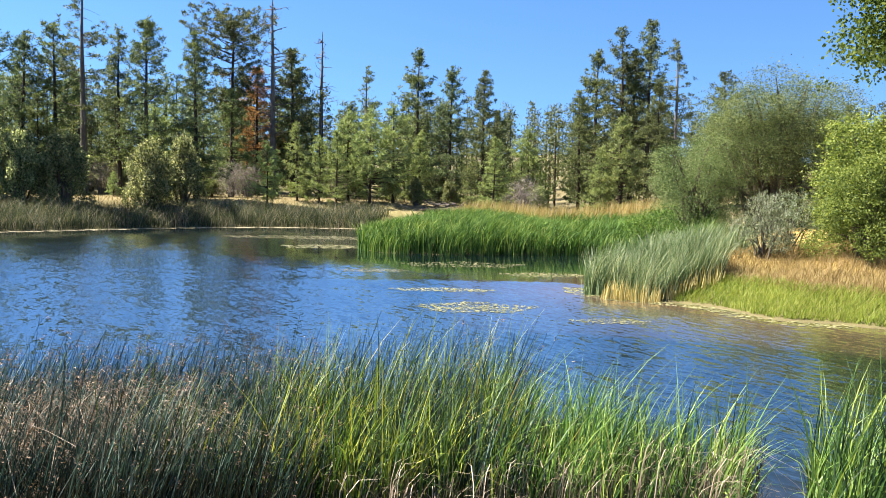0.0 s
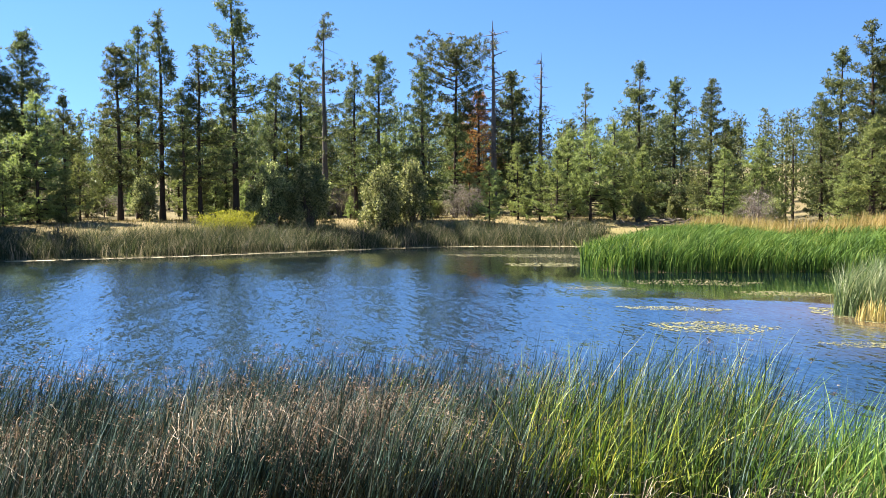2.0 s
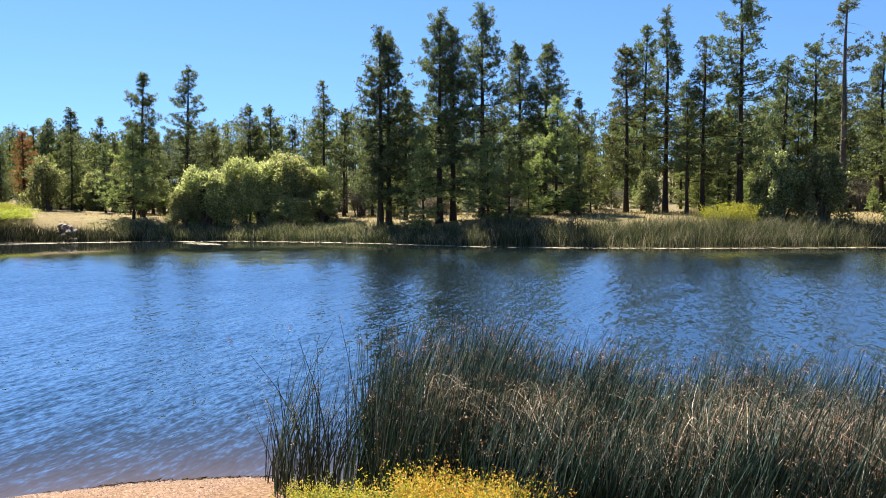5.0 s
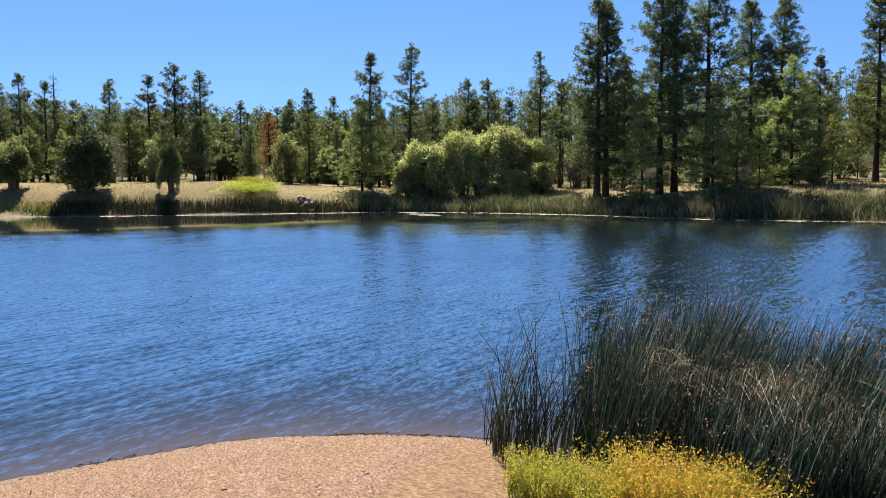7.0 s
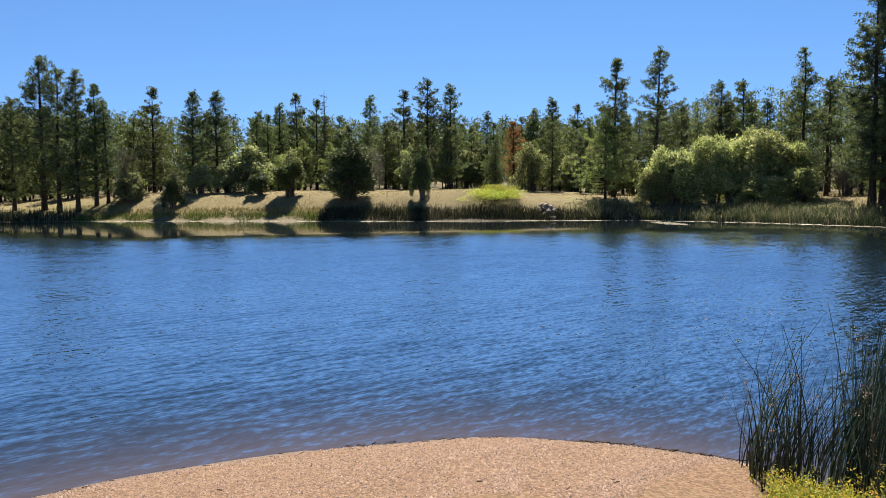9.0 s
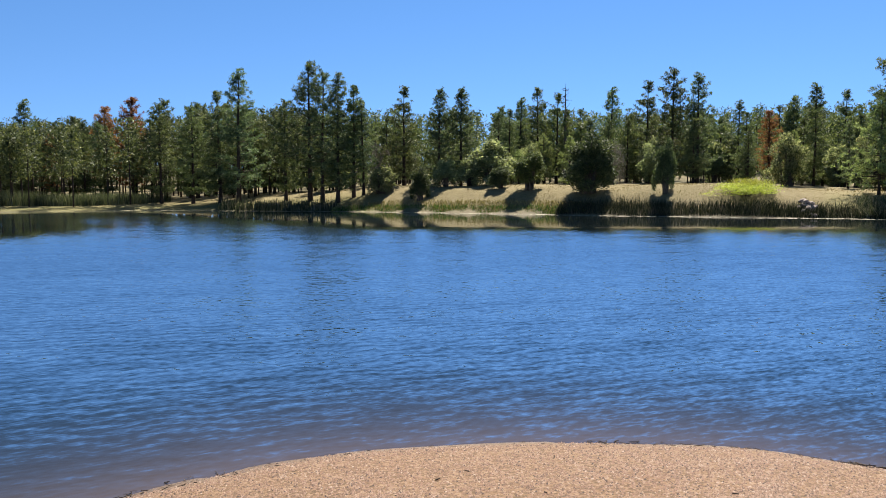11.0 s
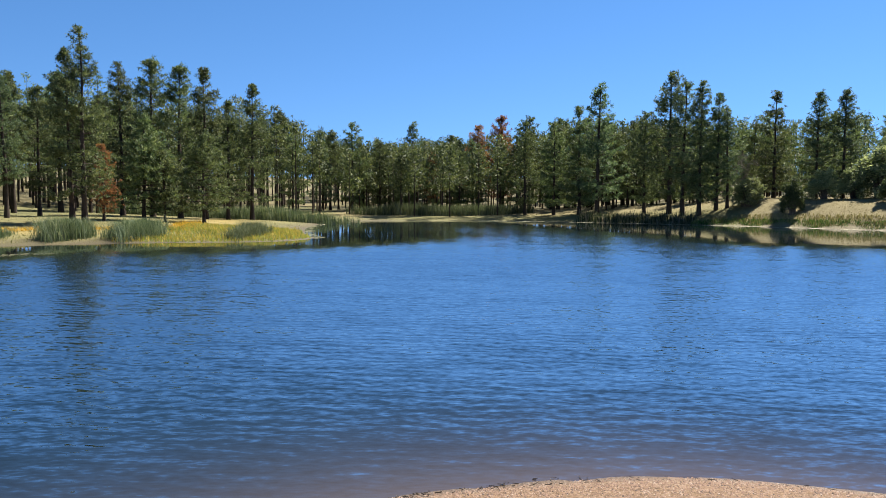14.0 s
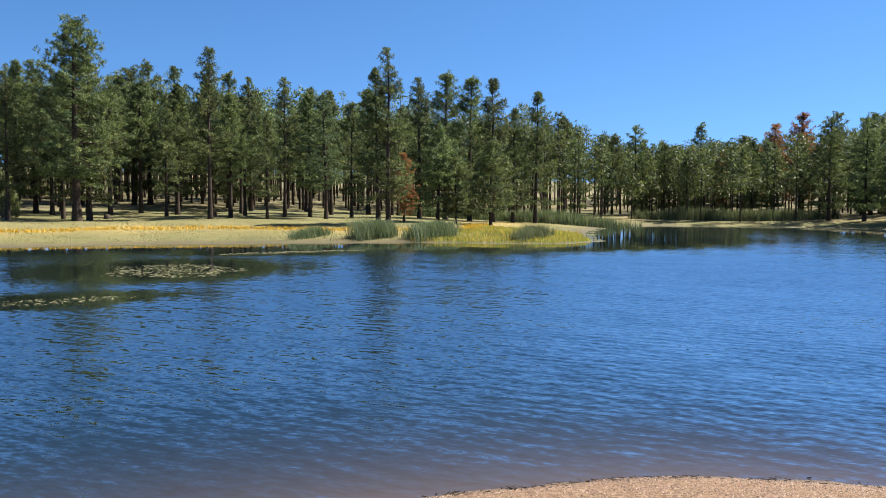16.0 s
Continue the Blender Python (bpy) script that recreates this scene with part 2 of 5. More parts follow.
def ground_material():
    n = Nodes("ground")
    at = {k: n.add("ShaderNodeAttribute") for k in ("beach", "green", "gold", "wet", "litter")}
    for k, v in at.items():
        v.attribute_name = k
    pos = n.where()
    fine, mid, big = n.noise(38, 5, 0.75, pos), n.noise(3.0, 5, 0.65, pos), n.noise(0.16, 4, 0.6, pos)
    mixed = n.math("MULTIPLY_ADD", mid, 0.55, n.math("MULTIPLY", big, 0.5))
    dry = n.ramp(mixed, [(0.3, (0.08, 0.066, 0.030)), (0.52, (0.16, 0.128, 0.060)), (0.7, (0.21, 0.17, 0.09))])
    lush = n.ramp(mixed, [(0.3, (0.06, 0.072, 0.022)), (0.55, (0.125, 0.128, 0.042)), (0.75, (0.2, 0.172, 0.075))])
    gold = n.ramp(mixed, [(0.3, (0.210, 0.140, 0.035)), (0.7, (0.350, 0.252, 0.084))])
    litter = n.ramp(mixed, [(0.35, (0.06, 0.054, 0.03)), (0.6, (0.14, 0.122, 0.066))])
    cells = n.add("ShaderNodeTexVoronoi", Vector=pos, Scale=34.0)
    tone = n.add("ShaderNodeSeparateColor", Color=cells.outputs["Color"])
    grit = n.math("MULTIPLY_ADD", tone.outputs[0], 0.6, n.math("MULTIPLY", fine, 0.4))
    gravel = n.ramp(grit, [(0.2, (0.075, 0.043, 0.027)), (0.45, (0.14, 0.080, 0.048)), (0.65, (0.19, 0.115, 0.072)), (0.85, (0.25, 0.165, 0.112))])
    gravel = n.mix(n.math("MULTIPLY", mid, 0.3), gravel, (0.2, 0.15, 0.07))
    col = n.mix(at["litter"].outputs["Fac"], dry, litter)
    col = n.mix(n.math("MULTIPLY", at["green"].outputs["Fac"], n.math("MULTIPLY_ADD", mid, 1.1, 0.25)), col, lush)
    col = n.mix(at["gold"].outputs["Fac"], col, gold)
    col = n.mix(at["beach"].outputs["Fac"], col, gravel)
    col = n.mix(at["wet"].outputs["Fac"], col, n.mix(0.75, col, (0.07, 0.05, 0.034)))
    n.put(n.bsdf, "Base Color", col)
    n.put(n.bsdf, "Roughness", n.math("MULTIPLY_ADD", at["wet"].outputs["Fac"], -0.45, 0.95))
    n.put(n.bsdf, "Specular IOR Level", 0.2)
    h = n.math("ADD", n.math("MULTIPLY", cells.outputs["Distance"], 0.6), fine)
    n.put(n.bsdf, "Normal", n.bump(h, 0.8, 0.025))
    return n.mat


def water_material():
    n = Nodes("pond_water")
    def waves(size, turn, stretch, detail):
        g = n.add("ShaderNodeNewGeometry")
        along = n.add("ShaderNodeMapping", Vector=g.outputs["Position"], Rotation=(0, 0, radians(-turn)))
        m = n.add("ShaderNodeMapping", Vector=along.outputs[0], Scale=(1 / size, stretch / size, 1))
        t = n.add("ShaderNodeTexNoise", Scale=1.0, Detail=detail, Roughness=0.5, Vector=m.outputs[0])
        return t.outputs["Color"]
    def slope(a, b, k):
        v = n.t.nodes.new("ShaderNodeVectorMath")
        v.operation = "MULTIPLY_ADD"
        n.t.links.new(a, v.inputs[0])
        v.inputs[1].default_value = (k, k, 0)
        if isinstance(b, bpy.types.NodeSocket):
            n.t.links.new(b, v.inputs[2])
        else:
            v.inputs[2].default_value = b
        return v.outputs[0]
    KX, KY = 0.055 * math.cos(radians(32)), 0.055 * math.sin(radians(32))
    first = slope(waves(0.19, 32, 0.3, 3), (-0.5 * 0.58 - 0.5 * KX, -0.5 * 0.58 - 0.5 * KY, 0.0), 0.18)
    both = slope(waves(0.055, 40, 0.35, 3), first, 0.30)
    both = slope(waves(1.2, 25, 0.35, 2), both, 0.10)
    place = n.add("ShaderNodeNewGeometry")
    turned = n.add("ShaderNodeMapping", Vector=place.outputs["Position"], Rotation=(0, 0, radians(-32)))
    crests = n.add("ShaderNodeTexWave", Vector=turned.outputs[0], Scale=0.95, Distortion=8.0, Detail=3.0, Detail_Scale=1.3)
    rolling = n.t.nodes.new("ShaderNodeVectorMath")
    rolling.operation = "MULTIPLY_ADD"
    n.t.links.new(crests.outputs["Fac"], rolling.inputs[0])
    rolling.inputs[1].default_value = (KX, KY, 0)
    n.t.links.new(both, rolling.inputs[2])
    both = rolling.outputs[0]
    wind = n.add("ShaderNodeAttribute")
    wind.attribute_name = "wind"
    # constant lean of the normals that brightens the water with reflected sky
    sky_tilt = n.add("ShaderNodeAttribute")
    sky_tilt.attribute_name = "sky_tilt"
    steep = n.t.nodes.new("ShaderNodeVectorMath")
    steep.operation = "ADD"
    n.t.links.new(both, steep.inputs[0])
    n.t.links.new(sky_tilt.outputs["Vector"], steep.inputs[1])
    both = steep.outputs[0]
    gust = n.math("MULTIPLY", wind.outputs["Fac"], n.math("MULTIPLY_ADD", n.noise(0.07, 3, 0.5, n.where(1, 0.5, 1)), 0.9, 0.55))
    sway = n.t.nodes.new("ShaderNodeVectorMath")
    sway.operation = "SCALE"
    n.t.links.new(both, sway.inputs[0])
    n.t.links.new(gust, sway.inputs["Scale"])
    rise = n.t.nodes.new("ShaderNodeVectorMath")
    rise.operation = "ADD"
    n.t.links.new(sway.outputs[0], rise.inputs[0])
    rise.inputs[1].default_value = (0, 0, 1)
    flat = n.t.nodes.new("ShaderNodeVectorMath")
    flat.operation = "NORMALIZE"
    n.t.links.new(rise.outputs[0], flat.inputs[0])
    sh = n.add("ShaderNodeAttribute")
    sh.attribute_name = "shallow"
    deep = n.ramp(n.noise(0.12, 3, 0.5, n.where()), [(0.3, (0.003, 0.008, 0.010)), (0.7, (0.005, 0.011, 0.013))])
    n.put(n.bsdf, "Base Color", n.mix(sh.outputs["Fac"], deep, (0.13, 0.085, 0.055)))
    n.put(n.bsdf, "Roughness", 0.05)
    seen = n.add("ShaderNodeLayerWeight", Blend=0.5)
    n.t.links.new(flat.outputs[0], seen.inputs["Normal"])
    gloss = n.add("ShaderNodeMapRange", Value=seen.outputs["Facing"])
    for key, val in (("From Min", 0.68), ("From Max", 0.95), ("To Min", 1.7), ("To Max", 20.0)):
        gloss.inputs[key].default_value = val
    n.put(n.bsdf, "IOR", gloss.outputs[0])
    n.put(n.bsdf, "Normal", flat.outputs[0])
    return n.mat


GROUND, WATER = ground_material(), water_material()


# ---- mesh helpers ----
def poly_mesh(name, verts, faces, mat, smooth=False):
    """A mesh from arrays; every face has the same number of corners."""
    me = bpy.data.meshes.new(name)
    verts, faces = np.asarray(verts, np.float32), np.asarray(faces, np.int32)
    k = faces.shape[1]
    me.vertices.add(len(verts))
    me.vertices.foreach_set("co", verts.ravel())
    me.loops.add(faces.size)
    me.loops.foreach_set("vertex_index", faces.ravel())
    me.polygons.add(len(faces))
    me.polygons.foreach_set("loop_start", np.arange(0, faces.size, k, dtype=np.int32))
    me.update(calc_edges=True)
    me.validate()
    if smooth:
        me.polygons.foreach_set("use_smooth", np.ones(len(faces), dtype=bool))
    me.materials.append(mat)
    return me


def child(name, me, parent, label=""):
    ob = new(name, me)
    ob.parent = parent
    if label:
        ob["label"] = label
    return ob


def unit(v):
    return v / np.maximum(np.linalg.norm(v, axis=-1, keepdims=True), 1e-9)


def tubes(paths, radii, sides):
    """Round bars along paths (n, k, 3) with radii (n, k), as arrays."""
    n, k, _ = paths.shape
    d = unit(np.gradient(paths, axis=1))
    ref = np.where(np.abs(d[..., 2:3]) > 0.9, np.array([1.0, 0, 0]), np.array([0, 0, 1.0]))
    u = unit(np.cross(d, ref))
    v = np.cross(d, u)
    a = np.linspace(0, 2 * np.pi, sides, endpoint=False)
    ring = u[:, :, None] * np.cos(a)[:, None] + v[:, :, None] * np.sin(a)[:, None]
    V = (paths[:, :, None] + ring * radii[:, :, None, None]).reshape(-1, 3)
    i, j, s = np.meshgrid(np.arange(n), np.arange(k - 1), np.arange(sides), indexing="ij")
    s2 = (s + 1) % sides
    base = i * k * sides + j * sides
    F = np.stack([base + s, base + s2, base + s2 + sides, base + s + sides], -1).reshape(-1, 4)
    return V, F


def spikes(points, dirs, length, width, r):
    """Thin three-cornered needles from points along dirs."""
    n = len(points)
    side = unit(np.cross(dirs, r.normal(size=(n, 3)))) * width[:, None] * 0.5
    V = np.stack([points - side, points + side, points + dirs * length[:, None]], 1).reshape(-1, 3)
    return V, np.arange(3 * n).reshape(-1, 3)


def leaves(points, size, r, up=0.3, slim=0.6):
    """Small four-cornered leaves lying every way about points."""
    n = len(points)
    d = unit(r.normal(size=(n, 3)) + np.array([0, 0, up]))
    s = unit(np.cross(d, r.normal(size=(n, 3)))) * size[:, None] * slim * 0.5
    d = d * size[:, None]
    V = np.stack([points, points + d * 0.45 + s, points + d, points + d * 0.5 - s], 1).reshape(-1, 3)
    return V, np.arange(4 * n).reshape(-1, 4)


def blades(base, height, width, lean, r, segs=4, droop=0.0, blunt=0.12, bow=1.8):
    """Upright ribbons: from base (n, 3), leaning by lean (n, 2) at the tip and drooping over."""
    n = len(base)
    t = np.linspace(0, 1, segs + 1)
    dr = np.broadcast_to(np.asarray(droop, float), (n,))
    z = height[:, None] * (t[None] - dr[:, None] * t[None] ** 3)
    out = t[None] ** bow
    P = np.stack([base[:, :1] + lean[:, :1] * out, base[:, 1:2] + lean[:, 1:2] * out, base[:, 2:3] + z], -1)
    a = r.uniform(0, np.pi, n)
    side = np.stack([np.cos(a), np.sin(a), 0 * a], -1) * width[:, None] * 0.5
    prof = np.clip(1 - t ** 2.2, blunt, 1)
    V = np.stack([P - side[:, None] * prof[None, :, None], P + side[:, None] * prof[None, :, None]], 2).reshape(-1, 3)
    i, j = np.meshgrid(np.arange(n), np.arange(segs), indexing="ij")
    b = i * (segs + 1) * 2 + j * 2
    return V, np.stack([b, b + 1, b + 3, b + 2], -1).reshape(-1, 4), P


def merged(*parts):
    Vs, Fs, off = [], [], 0
    for V, F in parts:
        Vs.append(V)
        Fs.append(F + off)
        off += len(V)
    return np.concatenate(Vs), np.concatenate(Fs)


# ---- the lie of the land ----
def rounded(points, steps=6):
    """A smooth closed line through points."""
    p = np.array(points, float)
    a, b, c, d = np.roll(p, 1, 0), p, np.roll(p, -1, 0), np.roll(p, -2, 0)
    t = (np.arange(steps) / steps)[None, :, None]
    a, b, c, d = (q[:, None] for q in (a, b, c, d))
    q = 0.5 * (2 * b + (c - a) * t + (2 * a - 5 * b + 4 * c - d) * t**2 + (3 * b - a - 3 * c + d) * t**3)
    return q.reshape(-1, 2)


NEAR_SHORE = [(3.5, -7.2), (0.5, -6.5), (-2.8, -6.1), (-5.2, -5.3), (-6.9, -4.0), (-7.8, -2.5), (-8.35, -0.9), (-8.45, 0.5), (-8.2, 1.6),
              (-7.55, 2.9), (-6.4, 3.7), (-4.8, 4.3), (-3.0, 4.9), (-1.0, 5.4), (1.2, 5.6), (3.4, 6.0), (6.0, 7.2), (8.2, 8.9), (10.2, 11.4)]
EAST_SHORE = [(11.0, 15.6), (9.6, 17.5), (8.0, 18.4), (7.2, 20.6), (5.4, 21.9), (4.6, 24.0), (6.4, 27.5), (11.0, 32.5), (11.6, 37.5),
              (8.6, 40.6), (3.6, 39.4), (-0.8, 38.9), (-3.6, 40.6), (-4.2, 46.0), (-2.6, 56.0), (-2.4, 66.0)]
NORTH_SHORE = [(-6.5, 71.8), (-13.0, 72.6), (-19.8, 70.4), (-25.6, 64.0), (-31.0, 55.4), (-37.5, 46.5), (-46.5, 39.6), (-56.5, 36.6), (-67.0, 30.0),
               (-72.5, 22.0), (-74.6, 7.0), (-78.0, -9.0), (-82.0, -26.0), (-82.5, -43.0), (-79.5, -57.0), (-70.0, -66.0)]
SOUTH_SHORE = [(-62.0, -66.5), (-54.0, -60.0), (-46.0, -52.5), (-39.5, -45.0), (-36.4, -40.8), (-31.5, -39.8), (-25.0, -45.0), (-19.5, -47.4), (-12.0, -50.0),
               (-6.0, -51.7), (3.0, -51.5), (13.0, -49.0), (22.0, -40.0), (24.0, -28.0), (18.0, -16.0), (10.0, -9.5)]
SHORE = rounded(NEAR_SHORE + EAST_SHORE + NORTH_SHORE + SOUTH_SHORE)


def shore_distance(x, y):
    """Metres to the water's edge, above 0 on land."""
    x, y = np.atleast_1d(x).astype(float), np.atleast_1d(y).astype(float)
    a, b = SHORE, np.roll(SHORE, -1, 0)
    best, inside = np.full(x.shape, 1e9), np.zeros(x.shape, bool)
    for (ax, ay), (bx, by) in zip(a, b):
        ex, ey = bx - ax, by - ay
        t = np.clip(((x - ax) * ex + (y - ay) * ey) / (ex * ex + ey * ey + 1e-12), 0, 1)
        best = np.minimum(best, (x - ax - t * ex) ** 2 + (y - ay - t * ey) ** 2)
        if by != ay:
            cross = ((ay > y) != (by > y)) & (x < (bx - ax) * (y - ay) / (by - ay) + ax)
            inside ^= cross
    return np.where(inside, -1, 1) * np.sqrt(best)


BEARING = [-90, -40, -19, -14, -8, 4, 14, 40, 66, 76, 82, 106, 113, 122, 135, 150, 200, 270]
BANK_HIGH = [1.2, 1.6, 1.6, 0.7, 0.6, 2.6, 2.7, 2.5, 1.9, 2.4, 3.0, 2.9, 2.0, 1.2, 1.0, 1.1, 1.2, 1.2]
BANK_WIDE = [12, 10, 10, 9, 20, 14, 14, 14, 12, 9, 8, 9, 14, 20, 22, 26, 26, 12]
BANK_ON = [0.02, 0.02, 0.03, 0.05, 0.05, 0.03, 0.028, 0.028, 0.02, 0.02, 0.012, 0.012, 0.012, 0.012, 0.014, 0.03, 0.03, 0.02]


def ripple(x, y):
    return 0.5 * np.sin(x * 0.31 + 1.7 * np.sin(y * 0.23)) + 0.5 * np.sin(y * 0.37 + 1.3 * np.sin(x * 0.19 + 2)) + 0.35 * np.sin(x * 0.9 + y * 0.7)


def bearing(x, y):
    return (np.degrees(np.arctan2(-x, y)) + 90) % 360 - 90


def ground_height(x, y, s=None):
    x, y = np.atleast_1d(x).astype(float), np.atleast_1d(y).astype(float)
    s = shore_distance(x, y) if s is None else s
    r, a = np.hypot(x, y), bearing(x, y)
    hi, wd, on = (np.interp(a, BEARING, q) for q in (BANK_HIGH, BANK_WIDE, BANK_ON))
    u = np.clip(s / wd, 0, 1)
    far = hi * (1 - (1 - u) ** 2.0) + on * np.clip(s - wd, 0, 260) + np.where(a < 70, 0.055, 0.035) * np.clip(s - 34, 0, 180)
    far = far + 0.10 * ripple(x, y) * np.clip(s / 6, 0, 1)
    near = np.minimum(0.24 * np.clip(s, 0, 99) ** 0.92, 1.2 + 0.02 * s) + 0.012 * ripple(x * 3, y * 3) + 0.016 * ripple(x * 5.3 + 1, y * 5.3)
    w = np.clip((r - 12) / 6, 0, 1)
    w = w * w * (3 - 2 * w)
    z = near * (1 - w) + far * w
    return np.where(s > 0, z, np.maximum(s * 0.16, -1.4))


def height_at(x, y):
    return float(ground_height(x, y)[0])


def build_ground():
    rings = np.concatenate([[0.0], np.geomspace(0.6, 2500, 270)])
    na = 360
    ang = np.linspace(0, 2 * np.pi, na, endpoint=False)
    R, A = np.meshgrid(rings[1:], ang, indexing="ij")
    x, y = np.concatenate([[0.0], (R * np.cos(A)).ravel()]), np.concatenate([[0.0], (R * np.sin(A)).ravel()])
    s = shore_distance(x, y)
    z = ground_height(x, y, s)
    i, j = np.meshgrid(np.arange(len(rings) - 2), np.arange(na), indexing="ij")
    j2 = (j + 1) % na
    F = np.stack([1 + i * na + j, 1 + (i + 1) * na + j, 1 + (i + 1) * na + j2, 1 + i * na + j2], -1).reshape(-1, 4)
    me = poly_mesh("ground", np.stack([x, y, z], -1), F, GROUND, True)
    bm = bmesh.new()
    bm.from_mesh(me)
    bm.verts.ensure_lookup_table()
    for k in range(na):
        bm.faces.new((bm.verts[0], bm.verts[1 + k], bm.verts[1 + (k + 1) % na])).smooth = True
    bm.to_mesh(me)
    bm.free()
    a, r = bearing(x, y), np.hypot(x, y)
    wob = ripple(x * 2, y * 2)
    beach = np.clip((5.0 + 0.5 * wob - s) / 1.5, 0, 1) * (r < 14) * np.clip((a - 58) / 8, 0, 1) * np.clip((215 - a) / 10, 0, 1)
    wet = np.clip((0.30 + 0.1 * wob - s) / 0.3, 0, 1) * (r < 14) + np.clip((1.1 - s) / 0.8, 0, 1) * (r >= 14) * 0.6 + np.clip((3.2 + 0.6 * wob - s) / 1.4, 0, 1) * (a > 132) * (r >= 14) * 0.55
    green = np.clip((9 - s) / 6, 0, 1) * (r > 14) * np.where((a > 76) & (a < 108), 0.12, 0.8) + (r < 14) * np.clip((s - 3.8) / 2, 0, 1)
    green = np.maximum(green, 0.55 * (a > 136) * (s < 40) * (r > 14))
    gold = np.clip((a + 40) / 4, 0, 1) * np.clip((-14 - a) / 4, 0, 1) * np.clip((s - 2.5) / 2, 0, 1) * (r > 14) * (r < 45)
    gold = np.maximum(gold, 0.55 * np.exp(-((s - 9 - 1.5 * wob) / 2.2) ** 2) * (a > 138) * (r > 20))
    litter = np.clip((s - 14) / 14, 0, 1) * np.clip(0.75 + 0.3 * ripple(x * 0.5, y * 0.5), 0, 1)
    for key, val in (("beach", beach), ("wet", wet), ("green", green), ("gold", gold), ("litter", litter)):
        me.attributes.new(key, "FLOAT", "POINT").data.foreach_set("value", np.clip(val, 0, 1).astype(np.float32))
    return tagged(new("ground", me), "dry grassy banks and tan gravel beach round a pond", "ground", kind="structure")


def build_water():
    rings = np.concatenate([[0.0], np.geomspace(3.0, 140, 110)])
    na = 240
    ang = np.linspace(0, 2 * np.pi, na, endpoint=False)
    R, A = np.meshgrid(rings, ang, indexing="ij")
    x, y = (R * np.cos(A)).ravel(), (R * np.sin(A)).ravel()
    s = shore_distance(x, y)
    i, j = np.meshgrid(np.arange(len(rings) - 1), np.arange(na), indexing="ij")
    j2 = (j + 1) % na
    F = np.stack([i * na + j, (i + 1) * na + j, (i + 1) * na + j2, i * na + j2], -1).reshape(-1, 4)
    keep = (s[F] < 6).any(1)
    me = poly_mesh("pond_water", np.stack([x, y, 0 * x], -1), F[keep], WATER, True)
    a = bearing(x, y)
    r = np.hypot(x, y)
    shallow = 0.42 * np.exp(np.minimum(s, 0) / np.where(a > 60, 1.1, 0.5)) * (r < 16) + 0.8 * np.exp(np.minimum(s, 0) / 3.0) * (r >= 16) * (a < 0) * (r < 30)
    me.attributes.new("shallow", "FLOAT", "POINT").data.foreach_set("value", np.clip(shallow, 0, 1).astype(np.float32))
    wob = ripple(x * 0.25, y * 0.25)
    wind = np.where(r > 26, np.clip((-s - 4.0 - 3.0 * wob) / 8.0, 0.07, 1.0), 1.0)
    sheltered = np.interp(a, [50, 62, 76, 90, 108, 116, 124, 130], [90.0, 66.0, 58.0, 54.0, 56.0, 68.0, 86.0, 120.0]) + 3.5 * wob
    wind = np.minimum(wind, np.clip((sheltered - r) / 9.0, 0.07, 1.0))
    for cx, cy, rx, ry in ((-6.0, -32.0, 7.0, 7.0), (-0.5, -23.5, 6.0, 2.5), (-14.0, -41.0, 7.0, 4.0), (2.0, 32.0, 6.0, 6.0)):
        wind = np.minimum(wind, np.clip(((x - cx) / rx) ** 2 + ((y - cy) / ry) ** 2, 0.15, 1.0))
    wind = wind * np.clip(0.85 + r / 100, 0.9, 1)
    # added tilt of the water normals towards the near bank, to reflect more sky
    to = -np.stack([x, y, 0 * x], -1) / (r[:, None] + 0.5) * (0.105 * np.clip(r / 28, 0.4, 1) * (1 - 0.45 * np.clip((r - 36) / 26, 0, 1)))[:, None]
    me.attributes.new("sky_tilt", "FLOAT_VECTOR", "POINT").data.foreach_set("vector", to.astype(np.float32).ravel())
    me.attributes.new("wind", "FLOAT", "POINT").data.foreach_set("value", wind.astype(np.float32))
    return tagged(new("pond_water", me), "rippled blue pond water reflecting sky and trees", "water", kind="structure")


build_ground()
build_water()


# ---- trees ----
def stuff(name, V, F, mat, label, category):
    return tagged(new(name, poly_mesh(name, V, F, mat)), label, category, kind="stuff")


class Kind:
    """One built thing and the places where it stands."""

    def __init__(self, ob, height, spread=1.0):
        self.ob, self.height, self.spread, self.spots = ob, height, spread, []

    def stand(self, x, y, height, wide=None, turn=None, sink=0.12, tilt=0.0):
        k = height / self.height
        w = k if wide is None else wide / self.spread
        turn = rng.uniform(0, 360) if turn is None else turn
        m = pose(x, y, height_at(x, y) - sink, tilt, 0, turn) @ Matrix.Diagonal((w, w, k, 1))
        self.spots.append(m)

    def finish(self):
        for m in self.spots[1:]:
            copy_thing(self.ob, m)
        if self.spots:
            self.ob.matrix_basis = self.spots[0]
        else:
            for o in (*self.ob.children_recursive, self.ob):
                bpy.data.objects.remove(o)


